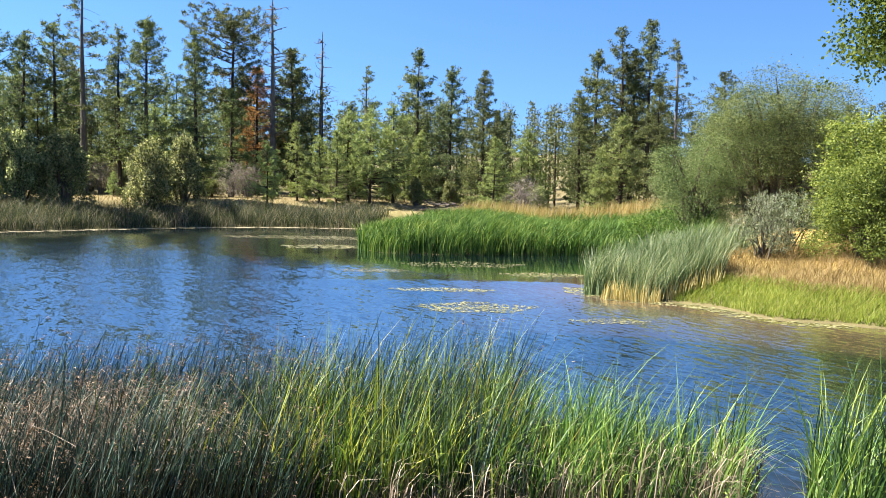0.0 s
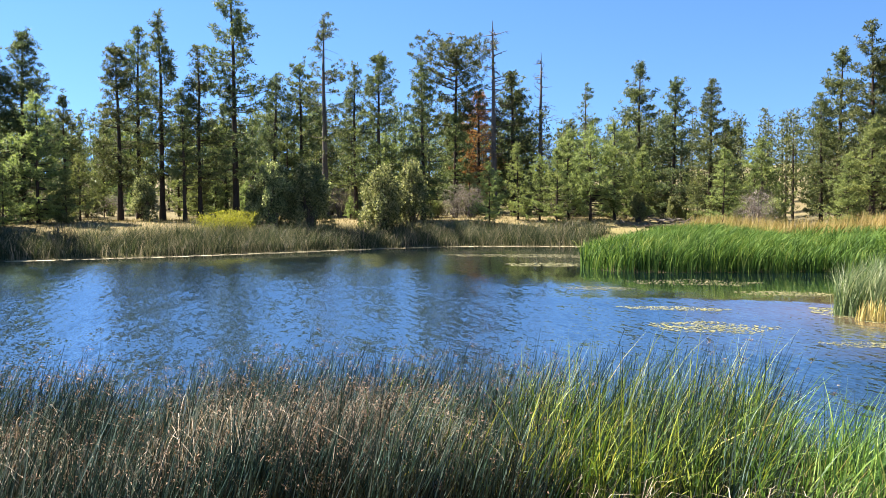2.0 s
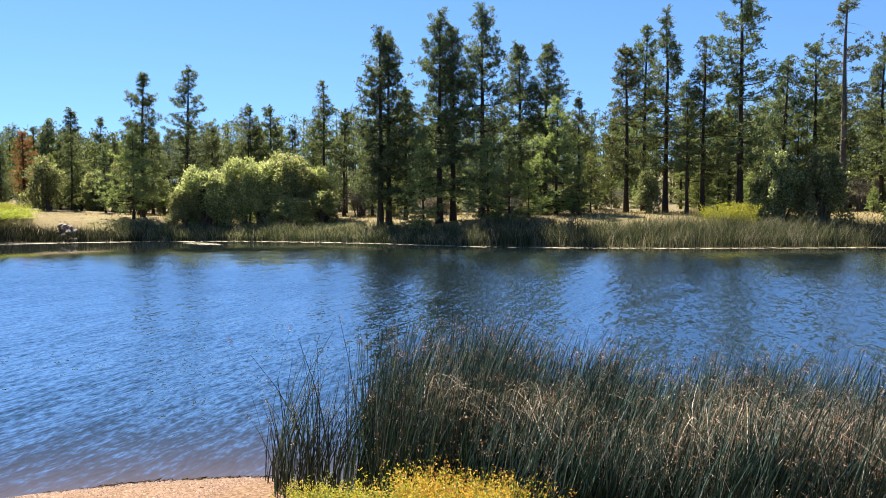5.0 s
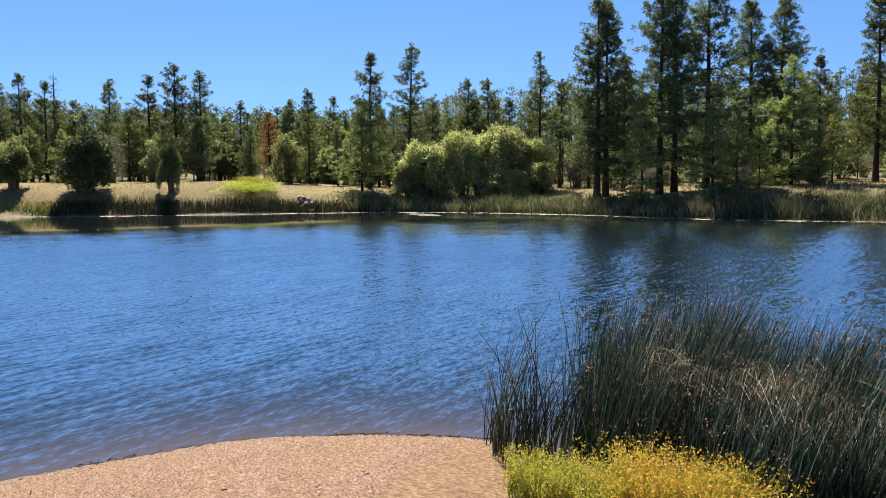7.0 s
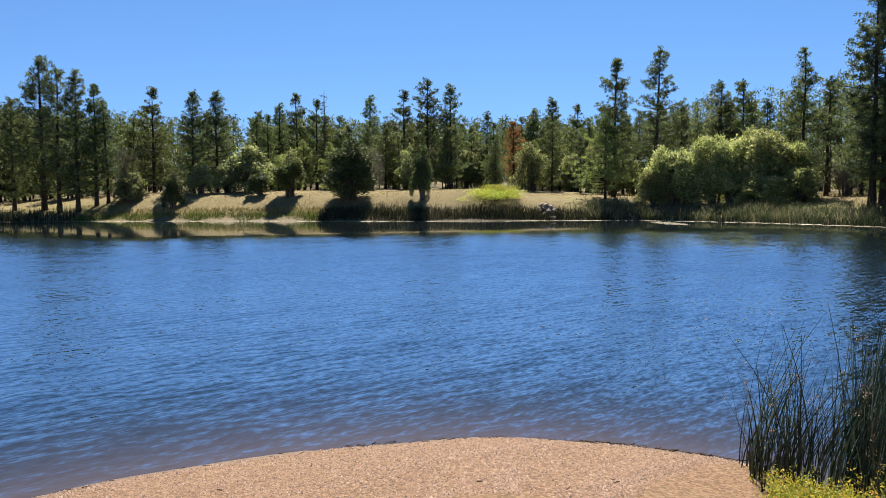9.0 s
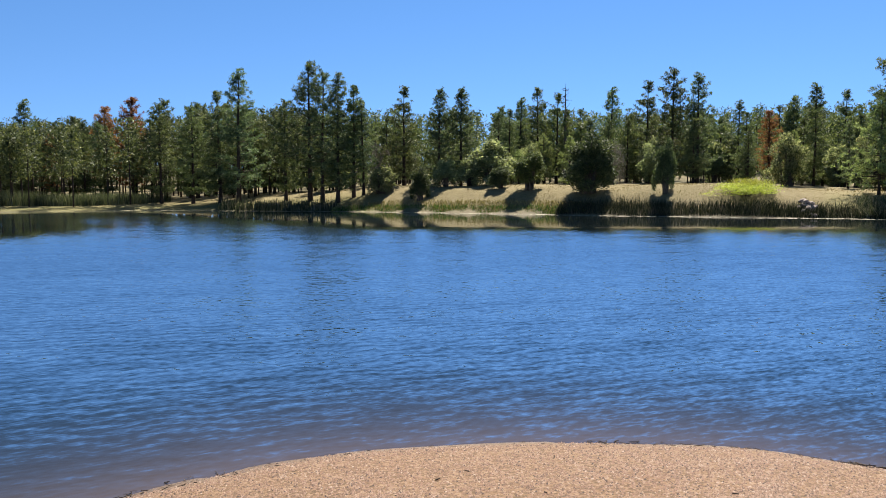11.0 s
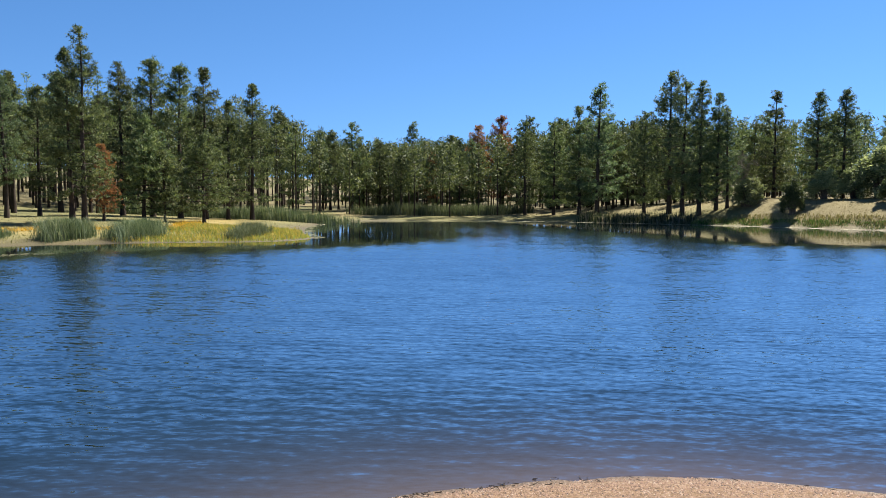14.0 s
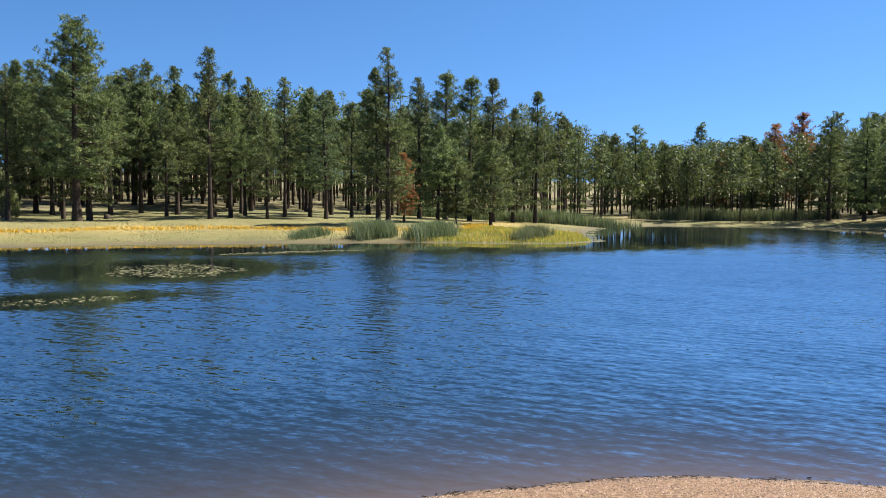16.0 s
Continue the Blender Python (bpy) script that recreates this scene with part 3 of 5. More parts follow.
def pine(seed, high, crown_from, wide, limbs, needles, mat, label, form="column", lean=0.0, stout=0.26, gaps=0.3, bark=None, pad=0.39, long=0.23, dead=12, name="pine_tree"):
    """A ponderosa-like pine: tapered trunk, limbs that turn up at the ends, and pads of needles crowded along them."""
    r = np.random.default_rng(seed)
    ob = tagged(new(name), label, "tree", "pines round the pond")
    k = 10
    zs = np.linspace(0, 1, k)
    bend = np.cumsum(r.normal(0, 0.05, (k, 2)), 0) * zs[:, None] + np.stack([lean * zs**2 * high, 0 * zs], -1)
    trunk = np.concatenate([bend, (zs * high * 0.985)[:, None]], 1)
    rad = stout * (1 - zs) ** 0.75 + 0.02
    rad[0] *= 1.35
    V, F = tubes(trunk[None], rad[None], 8)
    child("trunk", poly_mesh("trunk", V, F, bark or BARK, True), ob)
    u = np.sort(r.uniform(0, 0.985, limbs) ** 0.95)
    az = np.arange(limbs) * 2.4 + r.normal(0, 0.5, limbs)
    keep = r.uniform(size=limbs) > gaps * (np.sin(az + u * 17 + seed) > 0.1)
    u, az = u[keep], az[keep]
    n, z = len(u), crown_from + (1 - crown_from) * u
    if form == "column":
        prof = np.clip(0.6 + 1.8 * u, 0, 1) * np.clip((1 - u) / 0.78, 0, 1) ** 0.72
    elif form == "cone":
        prof = np.clip(0.75 + u, 0, 1) * (1 - u) ** 0.8
    else:
        prof = np.clip(0.3 + 1.1 * u, 0, 1) * np.clip((1.03 - u) / 0.24, 0, 1) ** 0.5
    ph = r.uniform(0, 6.28, 3)
    side = 1 + 0.14 * np.sin(az + ph[0] + 3 * u) + 0.14 * np.sin(2 * az + 13 * u + ph[1]) + 0.06 * np.sin(z * high * 1.7 + ph[2])
    reach = wide * 1.34 * prof * side * r.uniform(0.62, 1.1, n) + 0.14
    t = np.linspace(0, 1, 5)
    ox, oy = np.interp(z, zs, bend[:, 0]), np.interp(z, zs, bend[:, 1])
    slope, curl = -0.32 + 0.75 * u + r.normal(0, 0.1, n), r.uniform(0.15, 0.45, n)
    P = np.stack([ox[:, None] + np.cos(az)[:, None] * reach[:, None] * t,
                  oy[:, None] + np.sin(az)[:, None] * reach[:, None] * t,
                  (z * high)[:, None] + reach[:, None] * (slope[:, None] * t + curl[:, None] * t**2)], -1)
    V, F = tubes(P, (0.016 + 0.026 * reach / wide)[:, None] * (1.15 - t)[None], 3)
    if dead:
        sz = r.uniform(0.1, max(crown_from, 0.2) + 0.1 if dead < 20 else 0.97, dead)
        sa_, sl = r.uniform(0, 2 * np.pi, dead), r.uniform(0.4, 1.7, dead)
        Q = np.stack([np.interp(sz, zs, bend[:, 0])[:, None] + np.cos(sa_)[:, None] * sl[:, None] * t,
                      np.interp(sz, zs, bend[:, 1])[:, None] + np.sin(sa_)[:, None] * sl[:, None] * t,
                      (sz * high)[:, None] - 0.3 * sl[:, None] * t**1.5], -1)
        V, F = merged((V, F), tubes(Q, 0.02 * (1.15 - t)[None] * np.ones((dead, 1)), 3))
    child("branchwork", poly_mesh("branchwork", V, F, bark or BARK), ob)["kind"] = "stuff"
    m = 8
    count = np.clip(np.round(reach / (pad * 0.95)) + 1, 1, m)
    w = np.clip(1 - (np.arange(m)[None] / count[:, None]) * 0.75 + r.normal(0, 0.05, (n, m)), 0.15, 1.02)
    idx = np.clip((w * 4).astype(int), 0, 3)
    fr = (w * 4 - idx)[..., None]
    rows = np.arange(n)[:, None]
    C = P[rows, idx] * (1 - fr) + P[rows, idx + 1] * fr
    C = C + np.stack([-np.sin(az), np.cos(az), 0 * az], -1)[:, None] * (r.normal(0, 0.3, (n, m)) * w * reach[:, None])[..., None]
    C[..., 2] += r.normal(0, 0.12, (n, m))
    C = C[np.arange(m)[None] < count[:, None]]
    size = pad * r.uniform(0.65, 1.25, len(C))
    th = np.linspace(0.9, 0.985, 6)
    C = np.concatenate([C, np.stack([np.interp(th, zs, bend[:, 0]), np.interp(th, zs, bend[:, 1]), high * th], -1)])
    size = np.concatenate([size, np.linspace(0.9, 0.6, 6) * pad])
    N = len(C) * needles
    ball = unit(r.normal(size=(N, 3)) + np.array([0, 0, 0.25]))
    d = unit(ball + r.normal(size=(N, 3)) * 0.5 + np.array([0, 0, 0.3]))
    cen = np.repeat(C, needles, 0) + ball * (r.uniform(0.1, 0.75, (N, 1)) * np.array([1, 1, 0.75])) * np.repeat(size, needles)[:, None]
    V, F = spikes(cen, d, r.uniform(0.6, 1.25, N) * long, r.uniform(0.28, 0.46, N) * long, r)
    child("crown", poly_mesh("crown", V, F, mat), ob)
    return Kind(ob, high)


def snag(seed, high, label, limbs=84, wide=4.4, stout=0.36, forked=False):
    """A dead standing pine with bare broken limbs."""
    r = np.random.default_rng(seed)
    ob = tagged(new("dead_pine"), label, "dead tree", "dead pines")
    k = 10
    zs = np.linspace(0, 1, k)
    bend = np.cumsum(r.normal(0, 0.05, (k, 2)), 0) * zs[:, None]
    trunk = np.concatenate([bend, (zs * high)[:, None]], 1)
    V, F = tubes(trunk[None], (stout * (1 - zs) ** 0.7 + 0.025)[None], 8)
    child("trunk", poly_mesh("trunk", V, F, DEAD_WOOD, True), ob)
    z = r.uniform(0.3, 0.96, limbs)
    reach = wide * (1.1 - z) ** 0.6 * r.uniform(0.3, 1.1, limbs)
    az, t = r.uniform(0, 2 * np.pi, limbs), np.linspace(0, 1, 5)
    kink = np.cumsum(r.normal(0, 0.09, (limbs, 5, 3)), 1) * reach[:, None, None] * t[None, :, None]
    P = np.stack([np.cos(az)[:, None] * reach[:, None] * t, np.sin(az)[:, None] * reach[:, None] * t,
                  (z * high)[:, None] + (r.uniform(-0.35, 0.55, limbs) * reach)[:, None] * t], -1) + kink
    P[..., :2] += np.stack([np.interp(z, zs, bend[:, 0]), np.interp(z, zs, bend[:, 1])], -1)[:, None]
    parts = [tubes(P, 0.065 * (1.12 - t)[None] * np.ones((limbs, 1)), 3)]
    src = P[:, 2:4].reshape(-1, 3)
    m = len(src)
    d = unit(r.normal(size=(m, 3))) * r.uniform(0.2, 0.7, m)[:, None]
    Q = src[:, None] + d[:, None] * np.linspace(0, 1, 3)[None, :, None]
    parts.append(tubes(Q, 0.024 * np.ones((m, 3)), 3))
    child("branchwork", poly_mesh("branchwork", *merged(*parts), DEAD_WOOD), ob)["kind"] = "stuff"
    return Kind(ob, high)


def bush(seed, name, high, wide, count, size, mat, label, category="bush", lobes=9, stems=7, slim=0.6, up=0.3, skirt=0.1, group="", gap=0.5, bark=None, spiky=False, lump=1.0, sprigs=12):
    """A shrub or round tree: stems that fork out to lobes covered with small leaves, with gaps between."""
    r = np.random.default_rng(seed)
    ob = tagged(new(name), label, category, group)
    lift = np.linspace(skirt + 0.14, 0.8, lobes) + r.normal(0, 0.06, lobes)
    ring = 0.72 * np.clip(1.12 - lift, 0.1, 1) ** 0.5 * r.uniform(0.5, 1.05, lobes)
    th = np.arange(lobes) * 2.4 + r.normal(0, 0.4, lobes)
    c = np.stack([np.cos(th) * ring * wide, np.sin(th) * ring * wide, lift * high], -1)
    rad = lump * np.stack([r.uniform(0.22, 0.5, lobes) * wide, r.uniform(0.22, 0.5, lobes) * wide, r.uniform(0.12, 0.26, lobes) * high], -1)
    k = np.arange(count) % lobes
    d = unit(r.normal(size=(count, 3)))
    clump = np.sin(d[:, 0] * 7 + k) * np.sin(d[:, 1] * 8 + 2 * k) * np.sin(d[:, 2] * 7 + 3 * k)
    rr = (0.6 + 0.42 * r.uniform(size=count) ** 0.5 + 0.25 * clump) * (1 + 0.10 * r.normal(size=count) ** 2)
    P = c[k] + d * rad[k] * rr[:, None]
    P = P[(clump > -gap) & (P[:, 2] > high * skirt * 0.5)]
    P[:, 2] = np.minimum(P[:, 2], high * r.uniform(0.9, 1.0, len(P)))
    ns = sprigs * lobes
    kk, sd = r.integers(lobes, size=ns), unit(r.normal(size=(ns, 3)) + np.array([0, 0, 0.5]))
    along = r.uniform(0.75, 1.45, (ns, max(count // (16 * lobes * 4), 8)))
    sprig = c[kk][:, None] + sd[:, None] * rad[kk][:, None] * along[..., None] + r.normal(0, 0.035, (*along.shape, 3)) * wide
    sprig = sprig.reshape(-1, 3)
    P = np.concatenate([P, sprig[(sprig[:, 2] > high * skirt * 0.5) & (sprig[:, 2] < high * 1.08)]])
    if spiky:
        V, F = spikes(P, unit(r.normal(size=P.shape) + np.array([0, 0, up])), r.uniform(0.6, 1.3, len(P)) * size, r.uniform(0.2, 0.4, len(P)) * size, r)
    else:
        V, F = leaves(P, r.uniform(0.6, 1.25, len(P)) * size, r, up, slim)
    child("crown", poly_mesh("crown", V, F, mat), ob)
    n = max(stems, lobes)
    t = np.linspace(0, 1, 5)[None, :, None]
    foot = np.concatenate([r.normal(0, 0.09 * wide, (n, 2)), np.zeros((n, 1))], 1)[:, None]
    end = c[np.arange(n) % lobes][:, None] + np.array([0, 0, 0.1 * high])
    path = foot * (1 - t) + end * t + np.array([0, 0, 1.0]) * high * 0.12 * np.sin(t * np.pi)
    V, F = tubes(path, (0.016 * high * (1.1 - t[..., 0])) * np.ones((n, 1)), 5)
    child("branchwork", poly_mesh("branchwork", V, F, bark or BARK_BUSH), ob)["kind"] = "stuff"
    return Kind(ob, high, wide)


TALL = "tall green ponderosa pine with a dark bare lower trunk"
SLIM = "slender open-crowned pine with short limbs"
DENSE = "tall dense dark green pine on the bank"
YOUNG = "young pale green pine clothed to the ground"
KINDS = {
    "A": [pine(11, 18, 0.12, 3.0, 140, 30, NEEDLE, TALL, "cone"), pine(12, 18, 0.2, 2.6, 128, 30, NEEDLE, TALL, gaps=0.45), pine(13, 18, 0.15, 3.2, 140, 30, NEEDLE, TALL, "cone"), pine(14, 18, 0.26, 2.6, 116, 30, NEEDLE_DARK, TALL, gaps=0.5, lean=0.02)],
    "B": [pine(21, 18, 0.22, 2.2, 116, 28, NEEDLE, SLIM, "cone", gaps=0.5, stout=0.23), pine(22, 18, 0.18, 2.2, 120, 28, NEEDLE, SLIM, gaps=0.55, stout=0.23), pine(23, 18, 0.28, 2.1, 100, 28, NEEDLE, SLIM, gaps=0.6, stout=0.23, lean=-0.015)],
    "D": [pine(31, 18, 0.12, 2.7, 150, 32, NEEDLE_DARK, DENSE, gaps=0.25), pine(32, 18, 0.1, 2.9, 150, 32, NEEDLE_DARK, DENSE, "cone", gaps=0.25), pine(33, 18, 0.14, 2.5, 140, 32, NEEDLE_DARK, DENSE, gaps=0.4)],
    "W": [pine(41, 18, 0.44, 3.4, 96, 38, NEEDLE, "old pine with a broad flat-topped crown", "flat", gaps=0.2, lean=0.02, stout=0.3)],
    "O": [pine(42, 18, 0.2, 3.7, 165, 34, NEEDLE, "broad old ponderosa pine with a full rounded crown", gaps=0.25, stout=0.34)],
    "Y": [pine(51, 9, 0.04, 2.1, 96, 22, NEEDLE_YOUNG, YOUNG, "cone", stout=0.11, pad=0.3, long=0.2, dead=0, name="young_pine"), pine(52, 9, 0.08, 2.2, 90, 22, NEEDLE_YOUNG, YOUNG, stout=0.11, pad=0.3, long=0.2, dead=0, name="young_pine"), pine(53, 9, 0.06, 1.8, 84, 22, NEEDLE_YOUNG, YOUNG, "cone", stout=0.1, gaps=0.5, pad=0.3, long=0.2, dead=0, name="young_pine")],
    "P": [pine(56, 9, 0.1, 2.5, 120, 28, NEEDLE, "small dense green pine on the meadow", "cone", stout=0.15, pad=0.34, long=0.21, dead=4), pine(57, 9, 0.14, 2.4, 110, 28, NEEDLE, "small dense green pine on the meadow", stout=0.15, pad=0.34, long=0.21, dead=4)],
    "R": [pine(61, 15, 0.15, 2.5, 110, 25, NEEDLE_DEAD, "dying pine with rusty red-brown needles", gaps=0.2)],
    "H": [pine(65, 20, 0.3, 2.2, 80, 25, NEEDLE, "half-dead pine with a thin crown and grey limbs", gaps=0.9, bark=DEAD_WOOD, stout=0.3, dead=40)],
    "S": [snag(71, 22, "bare grey dead pine with broken limbs"), snag(72, 22, "bare grey dead pine with broken limbs", 60, 3.6)],
    "L": [pine(81, 17, 0.08, 3.2, 120, 25, NEEDLE, TALL, "cone", long=0.28, pad=0.42), pine(82, 17, 0.1, 3.0, 116, 25, NEEDLE_DARK, TALL, "cone", long=0.28, pad=0.42), pine(83, 17, 0.12, 2.7, 110, 25, NEEDLE, SLIM, long=0.28, gaps=0.4, pad=0.42)],
    "T": [pine(84, 17, 0.32, 3.1, 130, 30, NEEDLE, TALL, "cone", long=0.25, pad=0.4), pine(85, 17, 0.42, 2.7, 110, 30, NEEDLE, TALL, long=0.25, gaps=0.4, pad=0.4), pine(86, 17, 0.36, 2.8, 120, 30, NEEDLE_DARK, TALL, "cone", long=0.25, pad=0.4)],
    "oak": [bush(101, "oak_bush", 5.0, 2.2, 9500, 0.18, OAK_LEAF, "grey-green scrub oak with dark stems", skirt=0.06, lobes=24, stems=12, lump=0.6, gap=0.22), bush(102, "oak_bush", 5.0, 2.2, 9500, 0.18, OAK_LEAF, "grey-green scrub oak with dark stems", skirt=0.03, lobes=20, stems=12, lump=0.66, gap=0.22)],
    "juniper": [bush(111, "juniper_tree", 5.5, 1.9, 15000, 0.22, JUNIPER_LEAF, "dark bushy juniper standing on the grassy bank", "tree", lobes=24, stems=5, skirt=0.1, spiky=True, up=0.7, lump=0.62, gap=0.3), bush(112, "juniper_tree", 5.5, 1.9, 15000, 0.22, JUNIPER_LEAF, "dark bushy juniper standing on the grassy bank", "tree", lobes=20, stems=5, skirt=0.06, spiky=True, up=0.7, lump=0.68, gap=0.3)],
    "round": [bush(113, "round_tree", 5.5, 1.9, 11000, 0.16, ROUND_LEAF, "small round green tree on a short trunk", "tree", lobes=18, stems=3, skirt=0.2, up=0.3, lump=0.66, gap=0.35)],
    "willow": [bush(121, "willow_bush", 6.0, 2.6, 26000, 0.19, WILLOW_LEAF, "light green willow thicket on the far bank", lobes=28, skirt=0.02, slim=0.4, lump=0.6, gap=0.25), bush(122, "willow_bush", 6.0, 2.6, 26000, 0.19, WILLOW_LEAF, "light green willow thicket on the far bank", lobes=24, skirt=0.02, slim=0.4, lump=0.64, gap=0.25)],
    "lime": [bush(131, "yellow_green_bush", 2.0, 2.4, 5200, 0.15, LIME_LEAF, "low bright yellow-green bush on the bank", lobes=14, skirt=0.0, slim=0.3, up=1.2)],
    "bare": [bush(141, "bare_bush", 5.0, 2.4, 2600, 0.4, TWIG_GREY, "bare grey twiggy bush", lobes=10, stems=14, slim=0.08, up=0.8, bark=DEAD_WOOD)],
}


def plant(kind, x, y, high, wide=None, **k):
    pick = KINDS[kind]
    pick[int(rng.integers(len(pick)))].stand(x, y, high, wide, **k)


NORTH_GROVE = [("D", -60.1, 39.8, 19.7), ("D", -60.5, 41.0, 19.0), ("D", -56.1, 43.6, 21.1), ("D", -56.1, 45.2, 19.7), ("D", -55.1, 47.9, 22.1), ("D",
    -57.7, 55.4, 19.8), ("D", -55.2, 56.5, 19.7), ("A", -49.8, 62.5, 19.3), ("B", -52.1, 68.3, 22.4), ("B", -46.8, 64.8, 22.6), ("B", -42.8, 65.1,
    19.3), ("B", -40.0, 66.9, 26.1), ("B", -42.9, 62.7, 14.9), ("A", -45.2, 84.6, 20.4), ("A", -42.4, 85.9, 21.7), ("B", -32.6, 79.4, 19.7), ("A",
    -29.5, 78.5, 20.4), ("A", -25.0, 80.0, 19.5), ("W", -25.7, 96.4, 24.4), ("A", -19.5, 102.9, 22.4), ("A", -58.7, 65.5, 15.5), ("A", -62.0, 44.0,
    14.8)]
NORTHSNAG_GROVE = [("H", -37.3, 81.7, 26.1), ("S", -20.5, 95.6, 27.4), ("S", -15.7, 102.5, 24.6)]
NORTHEAST_GROVE = [("H", -9.9, 104.5, 20.5), ("A", -3.1, 100.0, 22.0), ("B", 1.2, 96.0, 19.4), ("A", 4.7, 85.9, 17.1), ("B", 18.4, 93.2, 20.9), ("B",
    20.0, 85.7, 22.1), ("A", 21.5, 87.4, 20.0), ("B", 22.7, 85.0, 22.6), ("H", 24.3, 80.4, 19.7), ("A", 22.2, 78.9, 15.2), ("B", 34.2, 94.0, 19.0),
    ("A", 15.9, 88.6, 15.6), ("A", -18.5, 98.3, 21.5)]
YOUNG_GROVE = [("Y", -51.0, 53.6, 13.4), ("Y", -48.3, 45.0, 8.4), ("Y", -17.3, 78.1, 8.3), ("Y", -15.1, 82.6, 10.8), ("Y", -12.5, 81.0, 9.2), ("Y",
    -9.8, 83.4, 12.0), ("Y", -7.3, 81.7, 12.1), ("Y", -5.0, 83.9, 12.9), ("Y", 5.6, 79.8, 9.3), ("Y", 17.3, 74.0, 11.1), ("Y", 15.5, 74.4, 8.2), ("Y",
    -10.5, 79.3, 9.6), ("Y", -2.1, 86.0, 10.3), ("Y", 10.2, 89.4, 11.0), ("Y", -50.3, 44.3, 8.9), ("Y", -54.6, 40.6, 9.8), ("Y", -48.1, 53.6, 6.9),
    ("Y", -50.0, 49.0, 7.2), ("P", -35.6, -61.1, 9.5), ("P", -40.8, -60.1, 8.5), ("P", -37.0, -60.2, 6.9)]
DAM_GROVE = [("A", -80.5, 24.6, 16.7), ("A", -82.9, 30.0, 18.1), ("B", -74.0, 41.8, 16.8), ("A", -87.6, 39.5, 15.6), ("A", -87.5, 42.1, 15.7), ("A",
    -109.4, 24.8, 16.3), ("A", -104.8, 26.9, 14.7), ("A", -108.0, 21.7, 14.6), ("A", -103.2, 14.4, 13.6), ("A", -97.8, 9.0, 16.5), ("A", -99.1, 6.2,
    17.3), ("A", -102.2, 3.3, 16.1), ("A", -108.3, -1.3, 16.3), ("A", -104.8, -10.7, 16.0), ("A", -107.5, -13.5, 15.1), ("A", -105.2, -15.6, 13.8),
    ("Y", -78.8, 23.2, 10.7), ("A", -110.2, -5.4, 13.7)]
DAMSNAG_GROVE = [("B", -104.0, -8.2, 15.1), ("S", -104.1, -7.1, 16.4), ("B", -87.2, -36.1, 17.7)]
RED_GROVE = [("R", -101.7, 17.7, 12.1), ("R", -101.1, -69.1, 15.7), ("R", -99.0, -72.1, 14.3), ("R", -93.2, -76.4, 10.0), ("R", -23.8, 101.2, 19.6),
    ("R", -31.5, -60.0, 7.1)]
WEST_GROVE = [("A", -85.6, -32.0, 15.9), ("A", -87.1, -30.6, 14.6), ("A", -85.9, -34.0, 16.1), ("A", -87.3, -45.4, 17.1), ("A", -88.1, -48.3, 14.6),
    ("A", -87.9, -39.5, 13.4), ("B", -93.7, -26.3, 15.2), ("D", -92.8, -21.6, 14.7), ("D", -93.4, -19.0, 14.8), ("A", -88.0, -56.4, 13.3), ("A",
    -88.2, -52.1, 13.0), ("A", -93.6, -46.3, 12.7), ("A", -87.5, -29.5, 13.0), ("A", -94.9, -82.2, 15.2), ("A", -79.2, -80.0, 13.8), ("A", -100.1,
    -63.3, 15.4), ("A", -97.1, -56.6, 14.3), ("A", -74.5, -81.7, 12.4), ("A", -68.5, -80.4, 11.5), ("A", -91.3, -86.1, 12.1), ("A", -98.8, -77.4,
    13.0)]
SOUTHWEST_GROVE = [("A", -51.5, -67.1, 14.7), ("A", -45.5, -66.6, 15.5), ("A", -44.6, -69.6, 16.1), ("A", -42.9, -71.8, 16.7), ("A", -41.0, -74.1,
    16.3), ("A", -48.4, -67.0, 12.7), ("O", -6.6, -71.7, 17.9), ("A", -7.9, -74.5, 15.5), ("B", -28.9, -57.9, 15.5), ("A", -28.6, -59.2, 14.0), ("B",
    -26.1, -75.4, 15.1), ("A", -29.2, -76.4, 14.1), ("A", -26.5, -87.9, 16.9), ("A", -25.2, -92.5, 18.1), ("A", -19.7, -93.9, 18.4), ("A", -17.4,
    -98.4, 19.6), ("A", -15.6, -98.7, 18.8), ("A", -4.5, -87.9, 16.8), ("A", -2.7, -86.0, 16.3), ("A", -29.2, -72.1, 13.5), ("B", -23.2, -72.2, 11.3),
    ("B", -15.2, -78.4, 13.1), ("A", -34.0, -76.6, 13.5), ("B", -1.6, -74.0, 13.9)]
SWSNAG_GROVE = [("B", -17.7, -71.7, 16.6)]
GROVES = [NORTH_GROVE, NORTHSNAG_GROVE, NORTHEAST_GROVE, YOUNG_GROVE, DAM_GROVE, DAMSNAG_GROVE, RED_GROVE, WEST_GROVE, SOUTHWEST_GROVE, SWSNAG_GROVE]
OAKS = [(-34.1, 63.2, 8.0, 3.3), (-31.6, 65.6, 8.4, 4.0), (-26.6, 73.1, 7.4, 3.4), (-24.4, 73.9, 9.0, 4.0), (-34.6, 64.3, 8.2, 4.8), (-32.0, 66.7,
    8.1, 4.3), (-25.8, 69.4, 8.0, 4.3), (-91.1, -14.8, 8.7, 6.4), (-90.6, -17.4, 6.3, 4.0), (-1.5, -80.0, 5.8, 2.3)]
ROUNDS = [(-83.7, -9.7, 6.8, 2.9)]
JUNIPERS = [(-81.1, -3.1, 8.5, 4.4), (-79.0, 4.2, 7.6, 2.0), (-83.6, -21.7, 5.2, 2.1), (-85.3, -13.0, 5.2, 2.1)]
